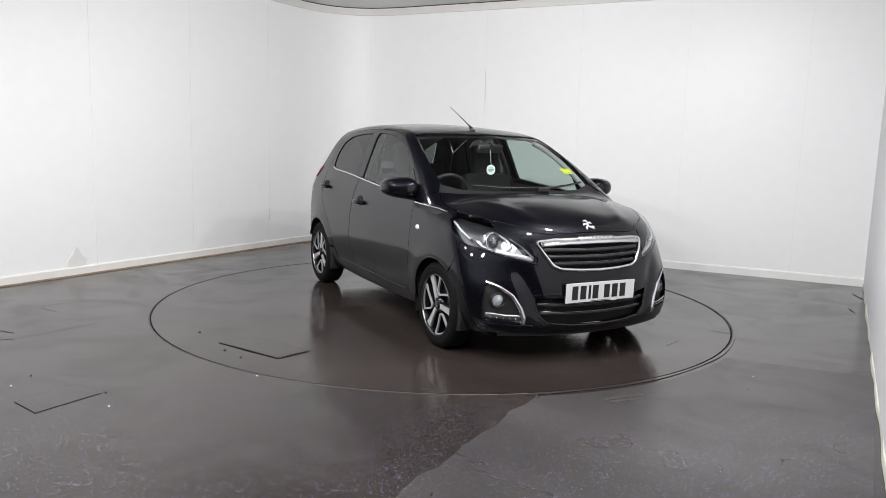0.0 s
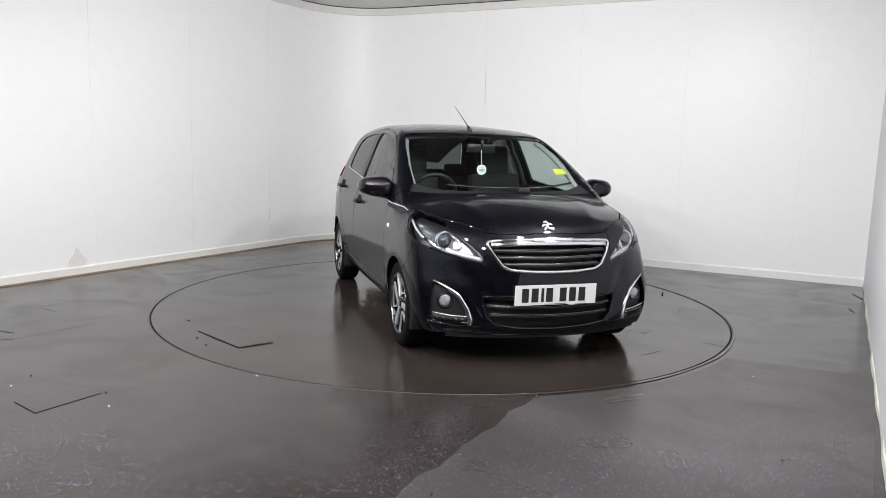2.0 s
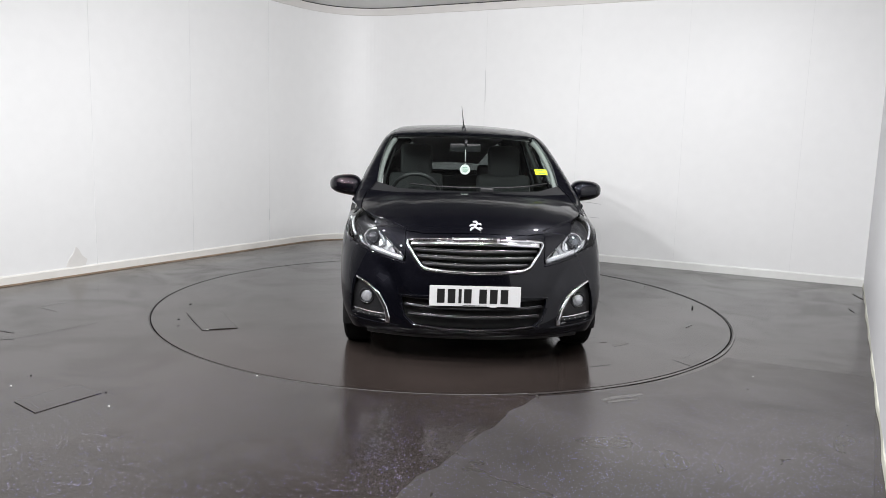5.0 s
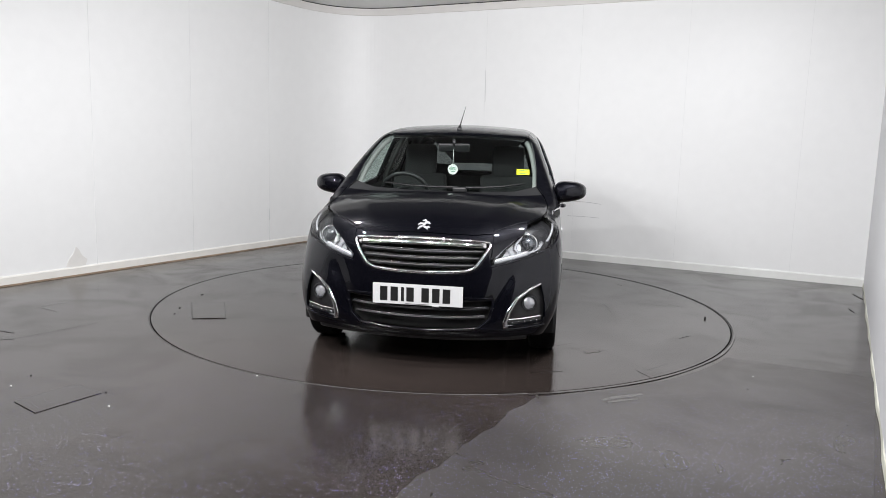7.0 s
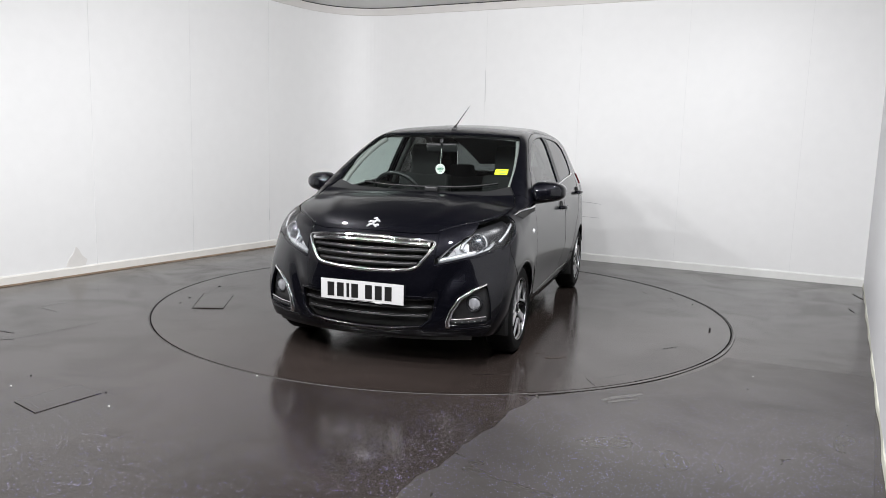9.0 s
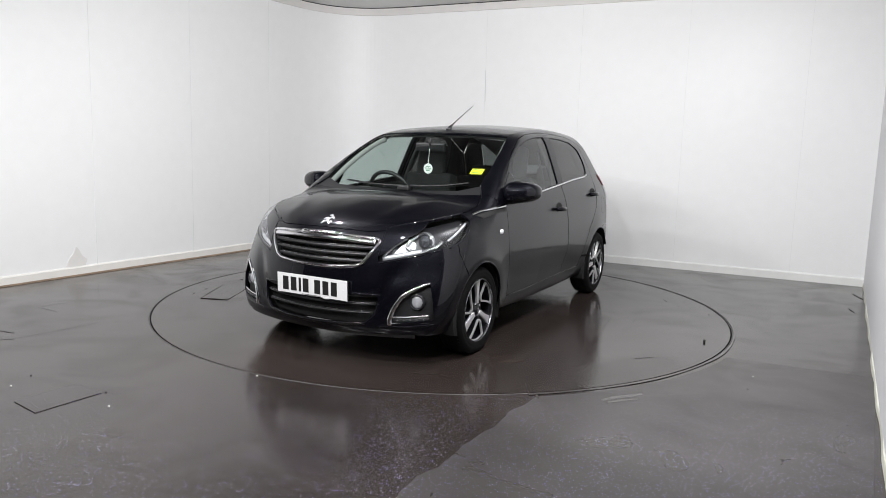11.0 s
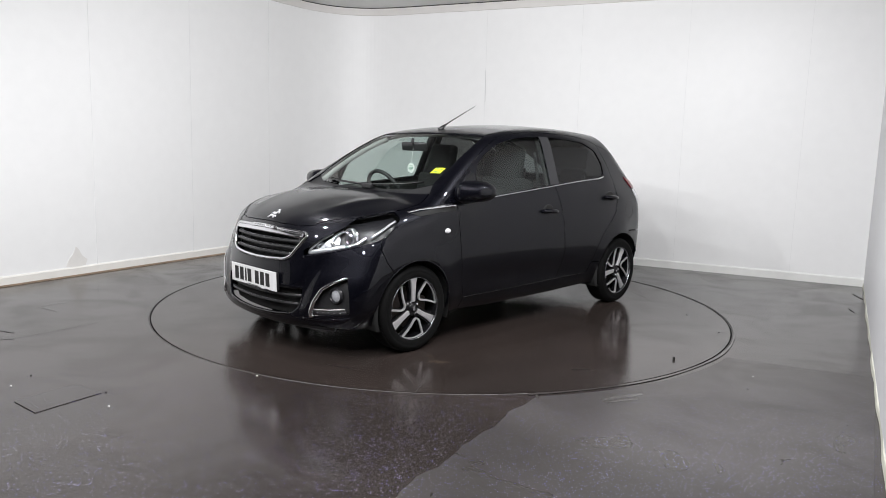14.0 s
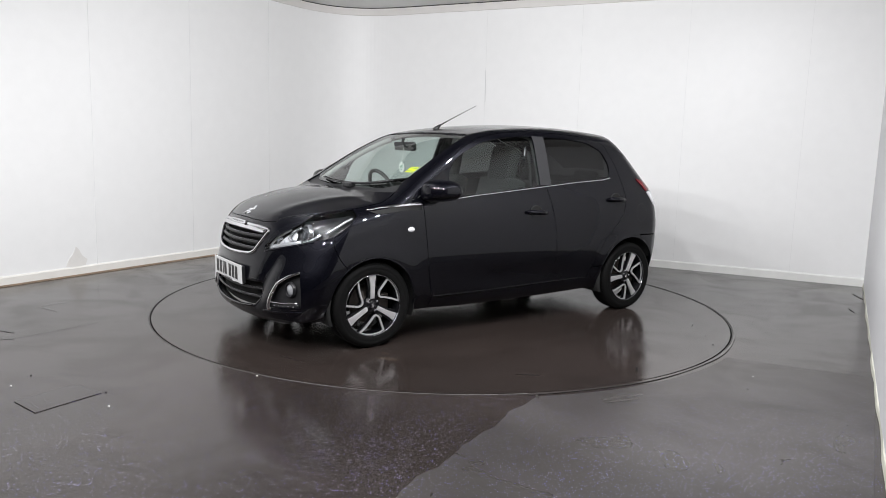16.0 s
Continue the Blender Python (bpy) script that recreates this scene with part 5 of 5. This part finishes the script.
for ys in ((0.10, -0.05, -0.22, -0.40), (0.16, 0.28, 0.40, 0.54)):
    bm = bmesh.new()
    line = [screen(0.985 - 0.11 * (abs(y) / 0.55) ** 2, y, 0.016) for y in ys]
    sweep(bm, line, [0.012, 0.009, 0.007, 0.005], 8, flat=0.7)
    wiper = part("wiper", bm, PLASTIC, car, "black wiper arm and blade", smooth=True)
    bm = bmesh.new()
    sweep(bm, [screen(0.968 - 0.10 * (abs(y) / 0.55) ** 2, y, 0.008) for y in ys], 0.007, 6)
    part("blade", bm, RUBBER, wiper, smooth=True)
bm = bmesh.new()
box(bm, -0.03, 0.03, -0.045, 0.045, -0.012, 0.022, 0.01)
o = part("wiper_pivot", bm, PLASTIC, car)
o.location = screen(0.99, 0.12, 0.0)

# plain chrome emblem on the hood
p = onto("T", [(1.652, 0.0)])
n = Vector(skin_normal(p)[0])
frame_x = Vector((0, 1, 0))
up = n.cross(frame_x) * -1
bm = bmesh.new()
STROKES = [((-0.006, -0.016), (0.002, 0.004), (0.012, 0.026)), ((0.012, 0.026), (0.004, 0.040), (-0.014, 0.036)), ((0.008, 0.016), (0.026, 0.020), (0.034, 0.008)),
           ((-0.004, -0.012), (-0.020, -0.022), (-0.030, -0.042)), ((-0.002, -0.014), (0.014, -0.024), (0.028, -0.042)), ((0.000, 0.010), (-0.022, 0.008), (-0.034, -0.004)),
           ((0.014, -0.026), (0.030, -0.020), (0.038, -0.028))]
for stroke in STROKES:
    sweep(bm, [(x, y, 0.002) for x, y in stroke], [0.0062, 0.0082, 0.0045], 8, flat=0.7)
emblem = part("emblem", bm, BADGE, car, "plain chrome emblem", smooth=True)
emblem.matrix_basis = Matrix((( frame_x.x, -up.x, n.x, p[0][0]), (frame_x.y, -up.y, n.y, p[0][1]), (frame_x.z, -up.z, n.z, p[0][2]), (0, 0, 0, 1)))

# ---- the turntable ----
table = tagged(new("turntable"), "round turntable flush with the floor, dark vinyl with scuffs", "turntable")
bm = bmesh.new()
lathe(bm, [(0.0, 0.0), (1.1, 0.0), (RADIUS - 0.004, 0.0), (RADIUS - 0.004, -0.035)], 200)
part("disc", bm, DISC, table)


def frame_lines(outline, width, depth, name, parent, material, z=0.0):
    bm = bmesh.new()
    for a, b in zip(outline, outline[1:] + outline[:1]):
        a, b = Vector(a), Vector(b)
        t = (b - a).normalized()
        s = Vector((-t.y, t.x)) * width / 2
        vs = [bm.verts.new((*q, z + depth)) for q in (a - s, b - s, b + s, a + s)]
        bm.faces.new(vs)
    bmesh.ops.recalc_face_normals(bm, faces=bm.faces)
    for f in bm.faces:
        if f.normal.z < 0:
            f.normal_flip()
    return part(name, bm, material, parent)


def lid(outline, name, parent, label="", material=None, gap=0.003):
    bm = bmesh.new()
    prism(bm, outline, -0.01, 0.003, 0.002)
    ob = part(name, bm, material or DISC, parent, label)
    frame_lines(list(outline), gap, 0.0036, "lid_gap", ob, THIN)
    return ob


disc_lid = lid([(0.577, -1.889), (1.048, -1.640), (0.968, -1.424), (0.505, -1.652)], "access_lid", table, "slightly raised rectangular lid in the disc", gap=0.0025)
# dark strips on two sides paint the shadow of the raised lid
bm = bmesh.new()
for a, b in (((0.577, -1.889), (1.048, -1.640)), ((1.048, -1.640), (0.968, -1.424))):
    sweep(bm, [(*a, 0.0035), (*[(p + q) / 2 for p, q in zip(a, b)], 0.005), (*b, 0.0035)], [0.003, 0.0055, 0.003], 6, flat=0.4)
part("lid_edge_shadow", bm, THIN, disc_lid, "dark strip painting the shadow along two edges of the raised lid")
bm = bmesh.new()
prism(bm, [(0.034, 2.070), (0.042, 2.070), (0.044, 2.082), (0.036, 2.084)], 0.0, 0.018, 0.002)
part("loose_clip", bm, UNDER, table, "tiny dark clip standing on the disc")
for x, y, r in ((0.76, -1.89, 0.012), (0.943, -1.834, 0.009), (0.271, -1.957, 0.014), (-0.867, 1.956, 0.008)):
    bm = bmesh.new()
    prism(bm, [(x + r * (1 + 0.25 * math.sin(3 * a)) * math.cos(a), y + 0.7 * r * math.sin(a)) for a in [k * math.tau / 12 for k in range(12)]], 0.0, 0.0025, 0.001)
    part("dark_speck", bm, UNDER, table)


def stain(name, x, y, rx, ry, turned, label, material, seed):
    """A thin dried stain of uneven outline on the disc."""
    r = random.Random(seed)
    wob = [r.uniform(0.6, 1.15) for _ in range(18)]
    ca, sa = math.cos(turned), math.sin(turned)
    pts = []
    for k, w in enumerate(wob):
        u, v = rx * w * math.cos(k * math.tau / 18), ry * w * math.sin(k * math.tau / 18)
        pts.append((x + u * ca - v * sa, y + u * sa + v * ca))
    bm = bmesh.new()
    prism(bm, pts, 0.0, 0.0012)
    return part(name, bm, material, table, label)


stain("dried_stain", 1.196, 1.156, 0.075, 0.03, 2.2, "dried brown stain", BROWN_STAIN, 1)
stain("dried_stain", 1.15, 1.05, 0.03, 0.012, 2.0, "dried brown stain", BROWN_STAIN, 2)
stain("dark_smudge", 0.659, 1.82, 0.07, 0.008, 2.4, "dark rubbed smudge", THIN, 3)
stain("dark_smudge", -1.21, 1.54, 0.05, 0.007, 0.6, "dark rubbed smudge", THIN, 4)
stain("dark_smudge", 1.693, 0.88, 0.10, 0.0035, 1.93, "fine dark scratch", THIN, 5)
stain("dark_smudge", 1.60, 1.43, 0.07, 0.0035, 0.5, "fine dark scratch", THIN, 6)
rnd = random.Random(4)
for k in range(14):
    r, a, length = 2.1 * math.sqrt(rnd.random()), rnd.random() * math.tau, rnd.uniform(0.06, 0.35)
    if r < 0.4:
        continue
    bm = bmesh.new()
    pts = [(r + rnd.uniform(-0.004, 0.004)) for _ in range(6)]
    line = [Vector((pts[i] * math.cos(a + length * i / 5 / r), pts[i] * math.sin(a + length * i / 5 / r))) for i in range(6)]
    w = rnd.uniform(0.0008, 0.0016)
    q = [[bm.verts.new((*(p * (1 + s * w / r)), 0.0015)) for p in line] for s in (-1, 1)]
    for i in range(5):
        bm.faces.new((q[0][i], q[1][i], q[1][i + 1], q[0][i + 1]))
    part("scuff_mark", bm, SCUFF, table)

# ---- floor fittings ----
static_lid = lid([(-2.039, -2.516), (-1.892, -2.243), (-1.691, -2.360), (-1.864, -2.650)], "floor_hatch", None, "", FLOOR)
tagged(static_lid, "rectangular vinyl-topped hatch let into the floor", "hatch")


def smear(name, pts, width, label, material=SCUFF):
    bm = bmesh.new()
    line = [Vector(p) for p in pts]
    n = len(line)
    rows = []
    for i, p in enumerate(line):
        t = (line[min(i + 1, n - 1)] - line[max(i - 1, 0)]).normalized()
        s = Vector((-t.y, t.x)) * width * (0.25 + math.sin(math.pi * (i + 0.5) / n))
        rows.append((bm.verts.new((*(p - s), 0.0048)), bm.verts.new((*(p + s), 0.0048))))
    for a, b in zip(rows, rows[1:]):
        bm.faces.new((a[0], b[0], b[1], a[1]))
    bmesh.ops.recalc_face_normals(bm, faces=bm.faces)
    for f in bm.faces:
        if f.normal.z < 0:
            f.normal_flip()
    return setting(part(name, bm, material), label, "floor mark")


smear("trim", [(-2.999, -0.561), (-2.94, -0.47), (-2.878, -0.387)], 0.003, "fine seam in the vinyl floor", THIN)
smear("trim", [(-2.999, -0.575), (-2.90, -0.63), (-2.80, -0.69)], 0.0025, "fine seam in the vinyl floor", THIN)
smear("trim", [(-2.743, -1.47), (-2.60, -1.33), (-2.45, -1.10), (-2.369, -0.958)], 0.002, "fine seam in the vinyl floor", THIN)
smear("trim", [(0.842, -2.268), (0.92, -2.215), (1.0, -2.19), (1.077, -2.153)], 0.016, "pale scrape on the vinyl floor")
smear("trim", [(0.86, -2.30), (0.95, -2.26), (1.03, -2.235)], 0.010, "pale scrape on the vinyl floor")
smear("trim", [(-2.877, -1.248), (-2.82, -1.27), (-2.757, -1.292)], 0.006, "fine dark scrape in the vinyl floor", THIN)
smear("trim", [(-2.764, -1.434), (-2.70, -1.44), (-2.666, -1.447)], 0.005, "fine dark scrape in the vinyl floor", THIN)
smear("trim", [(1.85, -1.838), (2.0, -1.93), (2.18, -2.04), (2.343, -2.131)], 0.0018, "fine seam in the vinyl floor", THIN)
smear("trim", [(3.50, 0.26), (3.46, 0.17), (3.431, 0.064)], 0.010, "pale scuff near the corner")
smear("trim", [(3.88, 0.892), (3.85, 0.76), (3.828, 0.632)], 0.012, "pale scuff near the corner")
for x, y in ((-0.998, -2.026), (1.817, -1.79), (-2.183, -2.299), (-1.573, -2.542)):
    bm = bmesh.new()
    prism(bm, [(x + 0.0045 * math.cos(a), y + 0.003 * math.sin(a + 0.4)) for a in [k * math.tau / 8 for k in range(8)]], 0.0, 0.005, 0.001)
    tagged(part("litter_scrap", bm, PAPER), "tiny white scrap lying on the floor", "litter", "litter on the floor")
for x, y in ((-2.18, -2.125), (-1.675, -2.35), (1.964, -2.522)):
    bm = bmesh.new()
    prism(bm, [(x + 0.004 * math.cos(a), y + 0.003 * math.sin(a + 0.4)) for a in [k * math.tau / 8 for k in range(8)]], 0.0, 0.0055, 0.001)
    tagged(part("dirt_crumb", bm, UNDER), "tiny dark crumb of dirt on the floor", "dirt", "dirt on the floor")


def turn(t):
    return -62.12 - 5.177 * t


def motions():
    rows = [(float(t), pose(0, 0, 0, 0, 0, turn(t))) for t in range(17)]
    walk(table, rows)
    walk(fresh, [(t, m @ pose(0.490, 0.1276, 1.105)) for t, m in rows])
    walk(car, [(t, m @ pose(0.002, 0.1276, 0)) for t, m in rows])


motions()
